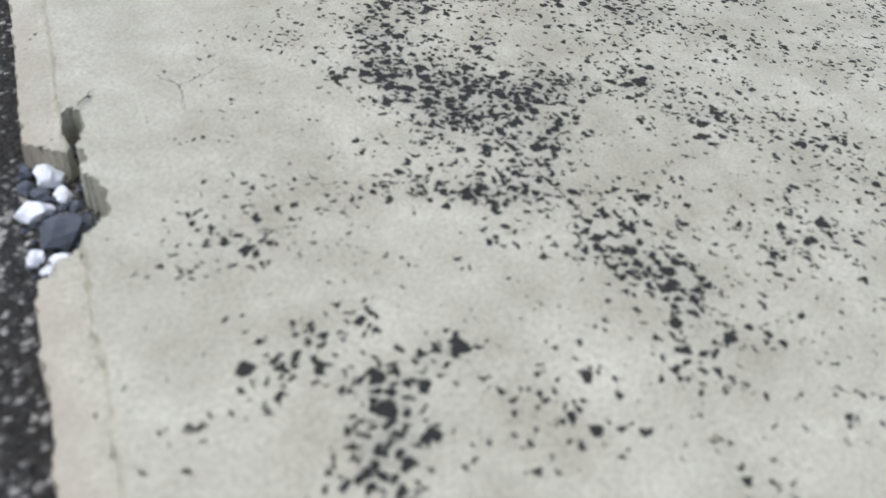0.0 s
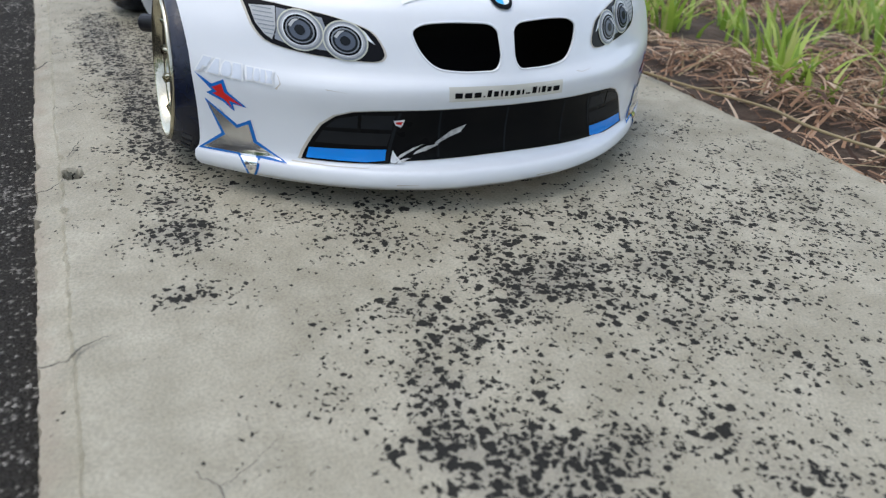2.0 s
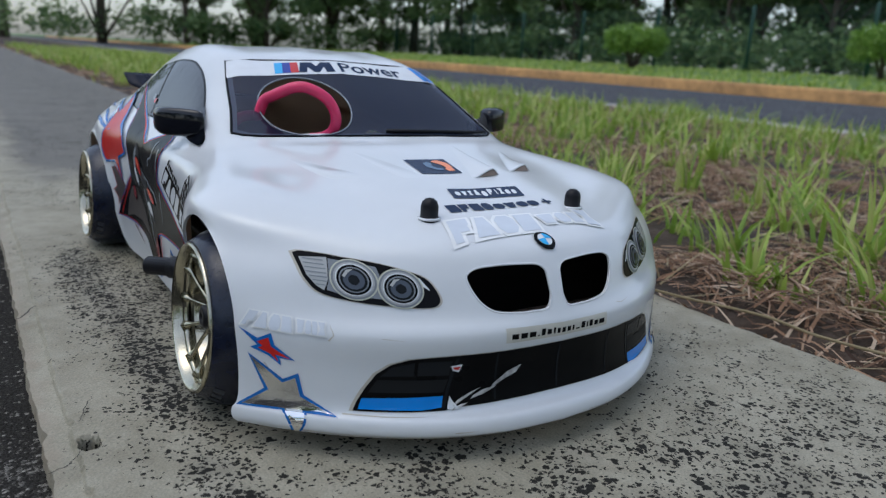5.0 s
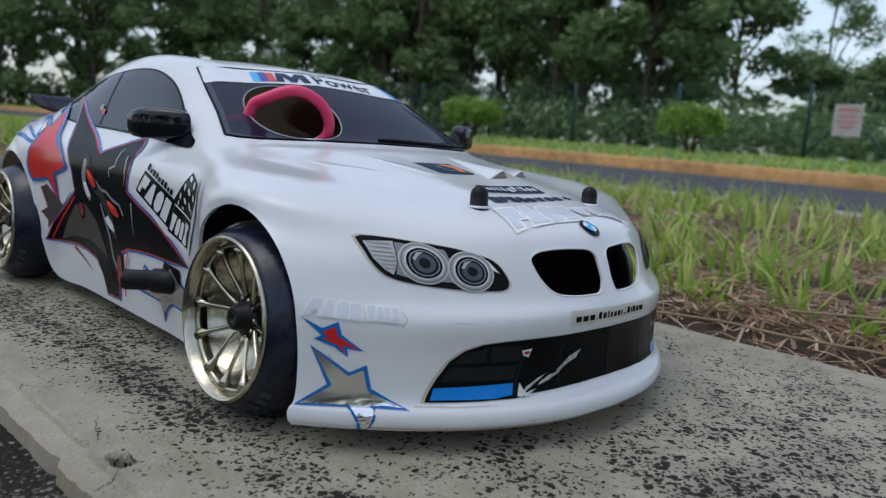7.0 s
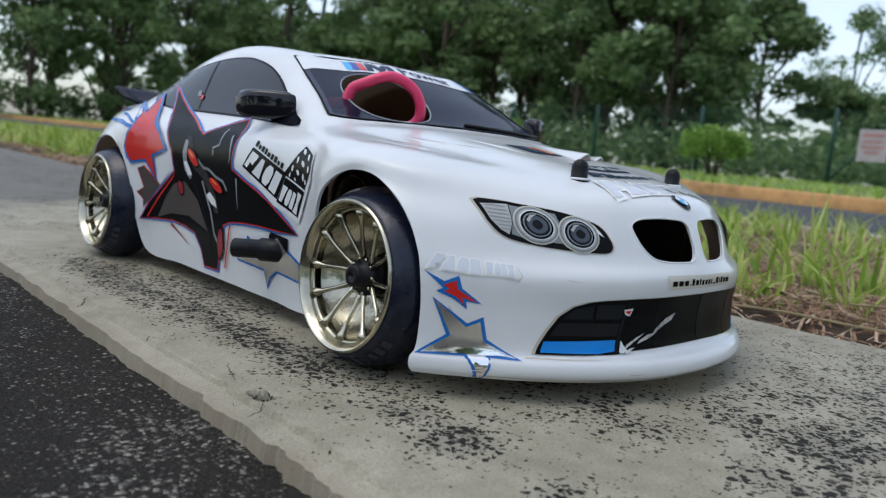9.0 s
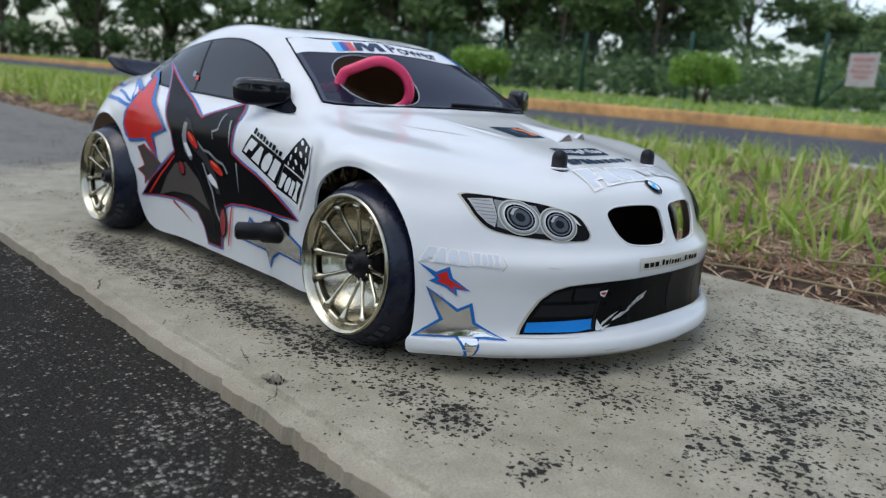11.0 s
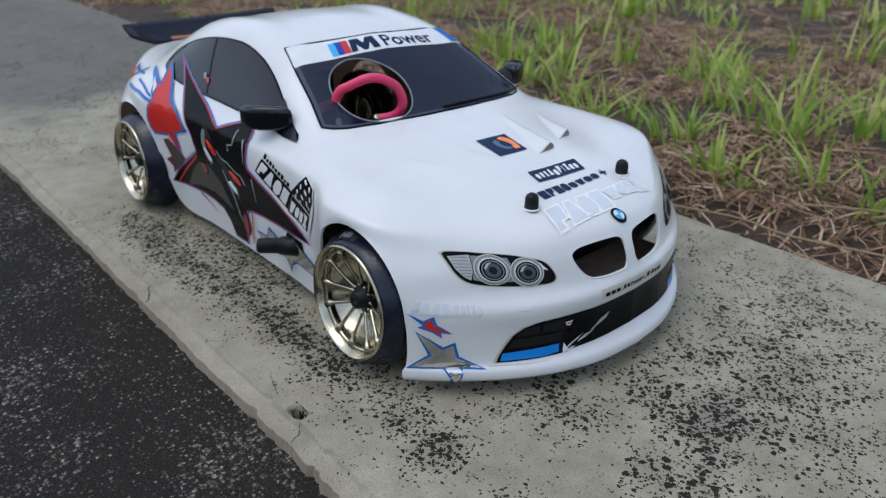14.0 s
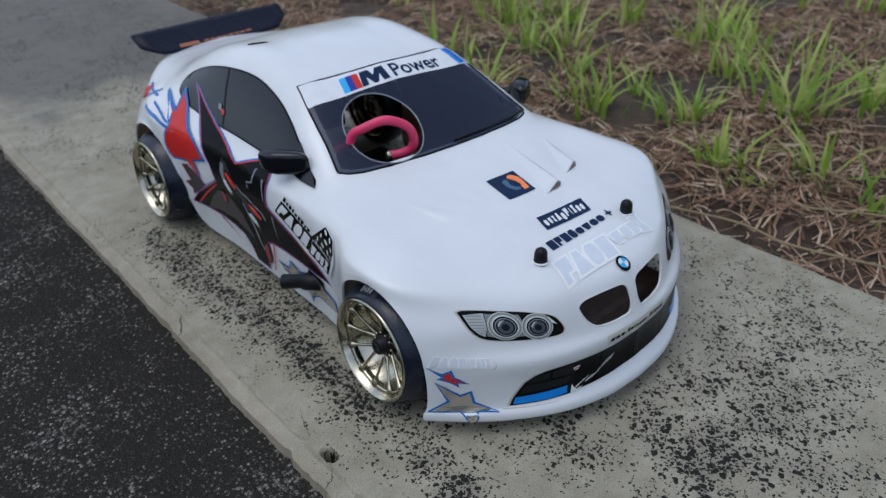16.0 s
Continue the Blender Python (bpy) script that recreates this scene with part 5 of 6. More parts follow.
    silver = sticker("side_graphic", [[(297.5, 54.5), (285, 58), (270, 53), (256, 57), (281, 38.6), (291, 29.6), (295.5, 34), (297, 44)]], view, LAMP_WHITE, body, 0.42, "grey and white flash decal")
    sticker("graphic_shape", [[(293, 54.8), (286.4, 56.6), (277.6, 52.9), (268.4, 47.7), (280.5, 38.9), (288.5, 33.4), (288, 38), (294.4, 41.6), (287.2, 44.4)]], view, GRAPHIC_BROWN, silver, 0.54)
    sticker("graphic_shape", [stroke([(293, 54.8), (287.2, 44.6), (294.4, 41.4), (288, 38), (288.5, 33.4)], 0.8)], view, RED, silver, 0.66)
    sticker("graphic_shape", [stroke([(286.4, 56.6), (277.6, 52.4), (269, 47.2)], 1.2, True)], view, RED, silver, 0.66)
    tail = sticker("side_graphic", [stroke([(340, 80.4), (318, 79.6), (303, 76.8)], 1.8)], view, DECAL_BLUE, body, 0.42, "blue line decal on the rear wing")
    for line in ([(331.3, 84.4), (320, 83.2), (313.7, 82.0), (303.8, 79.2)], [(346, 83.7), (342, 86.5), (336, 89.5)], [(357, 88), (346, 86.6), (334, 86.8)]):
        sticker("graphic_shape", [stroke(line, 1.0)], view, DECAL_BLUE, tail, 0.54)
    sticker("side_graphic", [stroke([(258, 28.2), (248, 24), (238.6, 19.6)], 1.8, True)], view, DECAL_RED, body, 0.42, "red flash decal on the sill")
    star = sticker("star_decal", [SILL_STAR], view, DECAL_BLUE, body, 0.42, "silver star decal with blue outline on the sill")
    sticker("star_field", [inset(SILL_STAR, 1.1)], view, SILVER, star, 0.66)
    # white sticker with heavy black-edged blocks
    label_film = sticker("side_sticker", [TAG], view, LAMP_WHITE, body, 0.62, "white side sticker with black lettering and a chequered patch")
    sticker("lettering", [[(182.2, 64), (174.6, 73), (143.6, 63.8), (151, 52.4)]], view, DECAL_BLACK, label_film, 0.74)
    blocks("lettering", [(180.2, 64.8), (153, 54.2), (147, 62.8), (174, 71.2)], "LAOB", [1, 1.1, 1, 0.9], view, LAMP_WHITE, label_film, 0.86, 0.2)
    sticker("lettering", [[(151.4, 51.4), (144.4, 62.2), (125.6, 57.8), (132, 47)]], view, DECAL_BLACK, label_film, 0.74)
    blocks("lettering", [(150.2, 52.6), (132.8, 48.4), (128.2, 56.4), (144.8, 60.4)], "VOBX", [1.2, 1, 0.8, 1.1], view, LAMP_WHITE, label_film, 0.86, 0.22, heights=[(0, 0.85), (0, 0.85), (0, 0.85), (-0.05, 1.0)])
    lettering("lettering", [(173.2, 73.6), (147.6, 65.4), (146.2, 67.8), (172.2, 76)], [1, 0.8, 1, 0.7, 1, 0.9, 1, 0.8, 1], view, DECAL_BLACK, label_film, 0.86, gap=0.4, heights=[1, 0.7, 0.9])
    sticker("chequered_patch", [[(145.4, 64.4), (131.6, 75.4), (122.4, 72.2), (121.4, 66), (125.6, 58.6), (143.6, 62.8)]], view, DECAL_BLACK, label_film, 0.74)
    for k, (a, b, w) in enumerate(((130.2, 73.2, 1.6), (125.4, 71.2, 1.5), (134.6, 70, 1.5), (129.4, 68.6, 1.9), (124, 66.8, 1.4), (138.6, 66.4, 1.5), (133.4, 65, 1.7), (128, 63.4, 1.6), (140.6, 63.6, 1.1), (135.6, 62.2, 1.0), (125.4, 61.8, 1.2))):
        sticker("chequered_patch", [ellipse(a, b, w, w * 0.55, 7, 30 + 40 * (k % 3))], view, LAMP_WHITE, label_film, 0.86)
    # windows
    WINDOW = [(308.1, 93.4), (315, 96.6), (313, 101.6), (300, 108.5), (283.8, 113.4), (265.2, 116.4), (250.6, 117.4), (236.1, 117), (221.9, 114.6), (207.5, 110.4), (194.8, 104.8), (184.8, 99.2), (176.1, 94), (166, 88.4), (158, 84.8), (172, 85.2), (190, 86.2), (207, 87), (224.4, 87.6), (242.5, 88.2), (257.6, 88.6), (277.2, 89.2), (296.1, 91)]
    WINDOW = rounded(WINDOW, 3)
    win = sticker("side_window", [WINDOW], view, GLASS, body, 0.3, "dark glossy tinted side window", 3)
    sticker("window_seal", [inset(WINDOW, -0.9)], view, DECAL_BLACK, win, 0.2, "", 3)
    sticker("window_pillar", [[(252.2, 89), (254, 89), (267, 116.2), (265, 116.4)]], view, DECAL_BLACK, win, 0.4)
    sticker("window_tag", [[(262, 96), (258.5, 95.6), (260, 98.4), (263.4, 98.8)]], view, LAMP_GREY, win, 0.85)
    sticker("window_tag", [[(257.6, 94.4), (254.4, 94), (255.6, 96.4), (258.8, 96.8)]], view, RED, win, 0.85)
    sticker("tail_light", [[(347, 83), (357, 78.8), (362, 83.6), (352, 88)]], view, RED, body, 0.68, "red tail lamp")
sticker("roof_hole", [ellipse(-39.5, 268.8, 6.4, 2.2, 16, -18)], "top", DECAL_BLACK, body, 0.3, "narrow dark slot in the roof")

# ---- windscreen, with the round hole cut in it ----
def screen_mesh(outline, hole, rings=7, lift=-0.3):
    rows = []
    n = 64
    cx, cy, r_x, r_y = hole
    edge = []
    for k in range(n):
        a = 2 * math.pi * k / n
        d = Vector((math.cos(a), math.sin(a)))
        best = 1e9
        for i in range(len(outline)):
            p, q = Vector(outline[i]), Vector(outline[(i + 1) % len(outline)])
            e = q - p
            den = d.x * e.y - d.y * e.x
            if abs(den) < 1e-9:
                continue
            w = p - Vector((cx, cy))
            t, s = (w.x * e.y - w.y * e.x) / den, (w.x * d.y - w.y * d.x) / den
            if t > 0 and -1e-6 <= s <= 1 + 1e-6:
                best = min(best, t)
        edge.append((cx + d.x * best, cy + d.y * best))
    for j in range(rings + 1):
        row = []
        for k in range(n):
            a = 2 * math.pi * k / n
            i = (cx + r_x * math.cos(a), cy + r_y * math.sin(a))
            f = j / rings
            hit, normal = cast(i[0] + (edge[k][0] - i[0]) * f, i[1] + (edge[k][1] - i[1]) * f, "top")
            row.append(hit + normal * lift / 1000)
        rows.append(row)
    return grid_mesh(rows, closed=True)


HOLE = (-28.5, 160.5, 21.6, 22.4)
screen = part("windscreen", screen_mesh(SCREEN, HOLE, lift=0.25), TINT, rc_car, "dark tinted windscreen with a round hole cut in it")
rim = [cast(HOLE[0] + HOLE[2] * math.cos(a), HOLE[1] + HOLE[3] * math.sin(a), "top")[0] + Vector((0, -0.0001, 0.0003)) for a in np.linspace(0, 2 * math.pi, 49)]
part("hole_edge", tube(rim, 0.00045, 6, cap=False), LAMP_GREY, screen)
border = [cast(u, v, "top") for u, v in SCREEN + SCREEN[:1]]
part("screen_seal", tube([h + n * 0.0002 for h, n in border], 0.0006, 6, cap=False), DECAL_BLACK, screen)
def askew(points):
    return [(x, y - SKEW * x) for x, y in points]


banner = sticker("sun_strip", [askew([(-56.4, 186), (-44, 184.2), (-30, 183.6), (-18, 183.4), (0, 183.2), (18, 183.4), (30, 183.6), (44, 184.2), (56.4, 186), (52, 201.4), (40, 199.4), (20, 198), (0, 197.6), (-20, 198), (-40, 199.4), (-52, 201.4)])],
                 "top", LAMP_WHITE, screen, 0.5, "white sun strip with coloured bars and dark lettering", 3)
for k, m in enumerate((SKY_BLUE, NAVY_BRIGHT, RED)):
    x = -33.4 + 4.0 * k
    sticker("stripe", [askew([(x, 185), (x + 4.1, 185), (x + 7.2, 195.6), (x + 3.1, 195.6)])], "top", m, banner, 0.65)
sticker("emblem", [askew([(x - 5.6, y) for x, y in ((-15.6, 185), (-11.4, 185), (-9.4, 190.4), (-7.6, 185), (-4.8, 185), (-0.6, 190.4), (-1, 185), (3.4, 185), (4.6, 195.6), (-0.6, 195.6), (-4.6, 190.8), (-5.4, 195.6), (-11.2, 195.6))])], "top", NAVY, banner, 0.65)
words("lettering", "Power", askew([(1.2, 184.9), (37, 185.5), (36.1, 195.7), (2.8, 195.6)]), "top", NAVY, banner, 0.65, bold=0.02)
sticker("stripe", [askew([(48.4, 185.4), (55.2, 186.6), (51.2, 200.2), (45.2, 199.2)])], "top", BLUE, banner, 0.65)
sticker("stripe", [askew([(51.4, 186.2), (52.8, 186.6), (49.2, 199.8), (47.8, 199.6)])], "top", NAVY_BRIGHT, banner, 0.8)
part("wiper", tube([cast(u, v, "top")[0] + Vector((0, 0, 0.0012)) for u, v in ((2, 136.2), (20, 135.8), (36, 136.4), (52, 138), (62, 141))], 0.0009, 6), BLACK, rc_car)

# ---- bonnet scoops: lopsided bulges, high on the outer side, that open forwards ----
def scoop(side, mouth, start, wide, high, slant):
    """mouth and start are the middle of the opening and the tip by the windscreen."""
    (mx, my), (sx, sy) = mouth, start
    rows, foot = [], []
    for j in range(15):
        f = j / 14
        row = []
        for i in range(17):
            g = i / 8 - 1
            u = g * wide * (0.15 + 0.85 * f)
            x, y = sx + (mx - sx) * f + u, sy + (my - sy) * f + slant * u * f
            hit, normal = cast(side * x, y, "top")
            rise = (g + 1) / 1.5 if g < 0.5 else (1 - g) / 0.5
            up = high * f**1.4 * rise * rise * (3 - 2 * rise) * (1 if side > 0 else min(1, (1 - f) / 0.28))
            row.append(hit + Vector((0, 0, (up - 0.06) / 1000)))
            if j == 14:
                foot.append((hit, up))
        rows.append(row)
    lip = [p + Vector((0, -0.0005, -0.0005)) for p in rows[-1]]
    inside = [p + Vector((0, 0.004, -0.0010)) for p in rows[-1]]
    under = [p + Vector((0, -0.0001, -0.0006)) for p in rows[-1]]
    low = [hit + Vector((0, -0.0018 * up / high, 0.00015)) for hit, up in foot]
    if side < 0:
        return grid_mesh(rows), None
    return grid_mesh(rows + [lip, inside]), grid_mesh([under[4:-1], low[4:-1]])


for side in (-1, 1):
    for mouth, start, wide, slant, high in (((15.5, 74.4), (27, 121), 8.5, 0.2, 3.0 if side > 0 else 0.8), ((40, 83.2), (54, 118), 9.0, 0.4, 3.0 if side > 0 else 1.8)):
        hood, opening = scoop(side, mouth, start, wide, high, slant)
        made = part("bonnet_scoop", hood, WHITE, body)
        if opening:
            part("vent_opening", opening, FOAM, made, "open bonnet vent")

# ---- body posts, mirrors, wing, side tube ----
for x in (-0.0320, 0.0335):
    hit, normal = cast(x * 1000, 40.6, "top")
    post = part("body_post", lathe([(-0.004, 0.0035), (0.0002, 0.0037), (0.0006, 0.0031), (0.0042, 0.0031), (0.0058, 0.0026), (0.0068, 0.0014), (0.0071, 0.0)], "z", 20, middle=(x, 0.0406, hit.z)), BLACK, rc_car, "black rubber-capped body post")
    part("post_washer", lathe([(-0.0004, 0.0041), (0.0003, 0.0040), (0.0004, 0.0034)], "z", 20, middle=(x, 0.0406, hit.z)), LAMP_WHITE, post)
for side, mx, my, mz, sweep in ((-1, 0.0735, 0.170, 0.0925, 1.0), (1, 0.0690, 0.152, 0.0955, 0.5)):
    rows = []
    for dx, k in ((0, 0.5), (0.0008, 0.8), (0.003, 0.95), (0.008, 1.0), (0.013, 1.0), (0.0155, 0.9), (0.0168, 0.66), (0.0172, 0.4)):
        ring = []
        for i in range(24):
            a = 2 * math.pi * i / 24
            c, s = math.cos(a), math.sin(a)
            ring.append((side * (mx + dx), my + 0.0062 * k * math.copysign(abs(c) ** 0.55, c) + dx * sweep, mz + 0.0064 * k * math.copysign(abs(s) ** 0.5, s) - 0.02 * dx))
        rows.append(ring)
    bm = grid_mesh(rows, closed=True)
    bm.verts.ensure_lookup_table()
    bm.faces.new(bm.verts[:24]), bm.faces.new(bm.verts[-24:])
    mirror = part("wing_mirror", bm, GLOSS_BLACK, rc_car, "glossy black door mirror")
    back = 0.0 if side < 0 else -0.010
    part("mirror_stalk", tube([(side * 0.0710, 0.1775 + back, 0.0900), (side * 0.0760, 0.1765 + back, 0.0906), (side * 0.0795, (0.1765 + back + my + 0.004) / 2, mz - 0.001)], [0.0046, 0.0042, 0.0040], 12), GLOSS_BLACK, mirror)
    sticker("mirror_base", [[(y + back * 1000, z) for y, z in ((155.4, 83.5), (166, 89.8), (175.5, 95.4), (181, 98.8), (184, 92), (182, 85.2), (168, 83.6))]], "side" if side < 0 else "side2", GLOSS_BLACK, rc_car, 0.9, "black triangle at the window corner")
rows = []
for f in np.linspace(0, 1, 9):
    y, z = 0.399 + 0.028 * f, 0.0898 + 0.009 * f + 0.0028 * f * f
    wide = 0.049 + 0.012 * min(1, f * 2.2) + 0.002 * f
    rows.append([(wide * g, y - 0.006 * g * g * f, z + 0.0012 * g * g) for g in np.linspace(-1, 1, 13)])
wing = part("rear_wing", grid_mesh(rows), NAVY_BLACK, rc_car, "dark upswept rear wing with an orange lettered strip")
thick = wing.modifiers.new("thick", "SOLIDIFY")
thick.thickness = 0.0014
rows = [[(x, 0.399 + 0.028 * f - 0.006 * (x / 0.055) ** 2 * f, 0.0898 + 0.009 * f + 0.0028 * f * f + 0.0012 * (x / 0.055) ** 2 + 0.0016) for x in np.linspace(a, b, 4)] for f in (0.10, 0.24) for a, b in ((-0.034, -0.018),)]
part("wing_strip", grid_mesh(rows), ORANGE_DULL, wing)
for k in range(8):
    a = -0.014 + k * 0.0052
    rows = [[(x, 0.399 + 0.028 * f - 0.006 * (x / 0.055) ** 2 * f, 0.0898 + 0.009 * f + 0.0028 * f * f + 0.0012 * (x / 0.055) ** 2 + 0.0016) for x in (a, a + 0.0038)] for f in (0.13, 0.2)]
    part("wing_strip", grid_mesh(rows), ORANGE_DULL, wing)
side_tube = part("side_post", tube([(-0.084, 0.148, 0.0305), (-0.092, 0.158, 0.0302), (-0.0925, 0.1585, 0.0302), (-0.1005, 0.1658, 0.030), (-0.101, 0.1663, 0.030)], [0.005, 0.005, 0.0041, 0.0041, 0.0034], 18), BLACK, rc_car, "black round side post")
sticker("post_patch", [[(158, 24), (142, 25), (141, 37), (156, 38), (160, 31)]], "side", DECAL_BLACK, body, 0.6)

# ---- pink silicone tube through the windscreen hole ----
loop = [(-0.0665, 0.1600, 0.085), (-0.0635, 0.1635, 0.0905), (-0.0585, 0.1650, 0.0955), (-0.0520, 0.1645, 0.1005), (-0.0452, 0.1580, 0.1058), (-0.0355, 0.1505, 0.1105), (-0.0285, 0.1465, 0.1085), (-0.0228, 0.1450, 0.1040), (-0.0200, 0.1445, 0.0970), (-0.0208, 0.1458, 0.0915), (-0.0240, 0.1500, 0.0880), (-0.0290, 0.1545, 0.0868)]
def threaded(x, y, z):
    """Outside the hole the tube runs below the film."""
    outside = ((x * 1000 - HOLE[0]) / HOLE[2]) ** 2 + ((y * 1000 - HOLE[1]) / HOLE[3]) ** 2 > 0.86
    return (x, y, min(z, cast(x * 1000, y * 1000, "top")[0].z - 0.0032)) if outside else (x, y, z)


loop = [threaded(*p) for p in smooth_through(loop, 5)]
pink = part("antenna_tube", tube(smooth_through(loop[::2] + loop[-1:], 3), 0.0025, 14), PINK, rc_car, "pink translucent silicone tube looping through the windscreen hole")
part("tube_tip", tube([(-0.0284, 0.1541, 0.0869), (-0.0297, 0.1552, 0.0867), (-0.0310, 0.1563, 0.0865)], [0.0027, 0.0027, 0.0022], 12), RIM, pink, "brass tube end")

# ---- chassis inside ----
bm = box((0.09, 0.30, 0.003), (0, 0.206, 0.010), 0.0008)
chassis = part("chassis", bm, BLACK, rc_car, "black chassis with electronics inside the shell", smooth=False)
part("battery", box((0.045, 0.12, 0.022), (0.02, 0.20, 0.023), 0.002), LAMP_DARK, chassis, smooth=False)
part("motor_box", box((0.04, 0.05, 0.03), (-0.02, 0.29, 0.027), 0.003), BLACK, chassis, smooth=False)
part("servo", box((0.02, 0.035, 0.024), (-0.022, 0.12, 0.024), 0.002), BLACK, chassis, smooth=False)
part("bumper_foam", box((0.11, 0.022, 0.018), (0, 0.034, 0.024), 0.004), FOAM, chassis, smooth=False)
part("bumper_foam", box((0.12, 0.10, 0.003), (0, 0.075, 0.012), 0.001), FOAM, chassis, smooth=False)
part("cable", tube(smooth_through([(-0.03, 0.13, 0.04), (-0.01, 0.15, 0.055), (0.01, 0.17, 0.05), (0.012, 0.2, 0.036)], 5), 0.0011, 8), PINK, chassis)
for y in (0.055, 0.355):
    part("shock_tower", box((0.15, 0.004, 0.05), (0, y, 0.037), 0.001), BLACK, chassis, smooth=False)


# ---- wheels ----
def wheel(x, y, side, toe, camber):
    w = part("wheel", lathe([(-0.0130, 0.0260), (-0.0127, 0.0267), (-0.0117, 0.0268), (-0.0108, 0.0258), (-0.0095, 0.0250), (-0.003, 0.0242), (0.010, 0.0236), (0.012, 0.024), (0.0125, 0.0235), (0.0115, 0.0226), (-0.003, 0.0230), (-0.0088, 0.0238), (-0.0104, 0.0242), (-0.0112, 0.0248), (-0.0126, 0.0252), (-0.0130, 0.0260)], steps=64, cap=False),
             RIM, rc_car, "champagne chrome deep-dish rim with black hub")
    tyre = part("tyre", lathe([(-0.0112, 0.0258), (-0.0119, 0.0266), (-0.0113, 0.0275), (-0.0094, 0.0287), (-0.0066, 0.0303), (-0.0046, 0.0313), (-0.0028, 0.0319), (0.000, 0.0322), (0.007, 0.0322), (0.0100, 0.0314), (0.0125, 0.029), (0.0125, 0.0262)], steps=64, cap=False), TYRE, w, "smooth black drift tyre")
    for a0 in (20, 200):
        for k in range(7):
            if k == 3:
                continue
            a1, a2 = radians(a0 + k * 8), radians(a0 + k * 8 + 5)
            rows = [[(xx, r * math.cos(a), r * math.sin(a)) for a in (a1, (a1 + a2) / 2, a2)] for xx, r in ((-0.0092, 0.02895), (-0.0060, 0.03078))]
            part("tyre_lettering", grid_mesh(rows), TYRE_MARK, tyre)
    for k, (a0, wide, low, high) in enumerate(((50, 3.2, 0.1, 0.95), (54.5, 2.4, 0.0, 0.8), (58, 3.6, 0.15, 1.0), (62.8, 2.2, 0.1, 0.9))):
        rows = []
        for f in (low, high):
            xx, r = -0.0090 + 0.0036 * f, 0.02905 + 0.0021 * f
            rows.append([(xx, r * math.cos(radians(a0 + wide * g)), r * math.sin(radians(a0 + wide * g))) for g in (0, 0.5, 1)])
        part("tyre_mark", grid_mesh(rows), LAMP_PALE, tyre, "worn white mark on the tyre wall")
    for k in range(12):
        pair, way = divmod(k, 2)
        a, way = 2 * math.pi * pair / 6, 2 * way - 1
        pts, thick = [], []
        for f in np.linspace(0, 1, 9):
            r = 0.0058 + f * 0.0176
            b = a + way * (0.13 + 0.155 * math.sin(f * math.pi * 0.5) ** 0.8)
            pts.append((-0.0032 - 0.0052 * f**1.6 - 0.0012 * math.sin(f * math.pi), r * math.cos(b), r * math.sin(b)))
            thick.append(0.00115 - 0.00035 * math.sin(f * math.pi) + 0.0012 * max(0.0, f - 0.75) / 0.25)
        part("spoke", tube(pts, thick, 6), RIM, w)
    part("spoke_ring", lathe([(-0.0066, 0.0238), (-0.0090, 0.0240), (-0.0094, 0.0233), (-0.0082, 0.0226), (-0.0064, 0.0228)], steps=64, cap=False), RIM, w)
    part("rim_back", lathe([(-0.0052, 0.0232), (-0.0020, 0.0218), (0.0020, 0.0180), (0.0045, 0.0120), (0.0050, 0.0040), (0.0060, 0.0040), (0.0055, 0.0125), (0.0030, 0.0188), (-0.0010, 0.0226)], steps=48, cap=False), RIM, w)
    part("hub_cap", lathe([(0.004, 0.0070), (-0.0030, 0.0070), (-0.0040, 0.0060), (-0.0042, 0.0044), (-0.0078, 0.0041), (-0.0084, 0.0034), (-0.0084, 0.0012), (-0.0070, 0.0010), (-0.0070, 0.0)], steps=6 * 4), BLACK, w, "black wheel nut")
    for k in range(10):
        a = 2 * math.pi * (k + 0.5) / 10
        part("hub_bolt", lathe([(-0.0032, 0.0007), (-0.0045, 0.0006), (-0.0045, 0.0)], steps=8, middle=(0, 0.0062 * math.cos(a), 0.0062 * math.sin(a))), RIM, w)
    turn = pose(x, y, 0.0322, 0, 0, toe) @ pose(0, 0, 0, 0, camber, 0) @ pose(0, 0, 0, 17 if y < 0.2 else 5, 0, 0)
    w.matrix_basis = turn @ (pose(0, 0, 0, 0, 0, 180) if side > 0 else Matrix())
    return w


for side in (-1, 1):
    wheel(side * 0.0904, 0.0836, side, -0.5, -side * 4.0)
    wheel(side * 0.0925, 0.3285, side, 0.0, -side * 3.2)

# ---- across the road ----
rows = []
for y in steps((-25, 0, 25), (0, 20, 60), (20, 80, 30)):
    w = 0.012 * noise.noise((y * 1.3, 0, 0))
    rows.append([(6.70 + w, y, -0.12), (6.702 + w, y, -0.005 + 0.006 * noise.noise((y * 2, 1, 0))), (6.715 + w, y, 0.02), (6.86 + w, y, 0.024), (6.875 + w, y, -0.03)])
sheet("far_kerb", rows, KERB_PAINT, "weathered orange-brown kerb along the far road", "kerb")

rows = []
for y in steps((-20, 0, 20), (0, 9, 90), (9, 60, 40)):
    w, h = 0.03 * noise.noise((y * 1.7, 4, 0)), 0.012 * noise.noise((y * 5, 2, 0))
    rows.append([(2.86 + w, y, -0.12), (2.865 + w, y, -0.088 + h), (2.955 + w * 0.5, y, -0.085 + h), (2.96 + w * 0.5, y, -0.12)])
sheet("road_edge", rows, CONCRETE, "pale worn concrete edging between verge and road", "kerb")

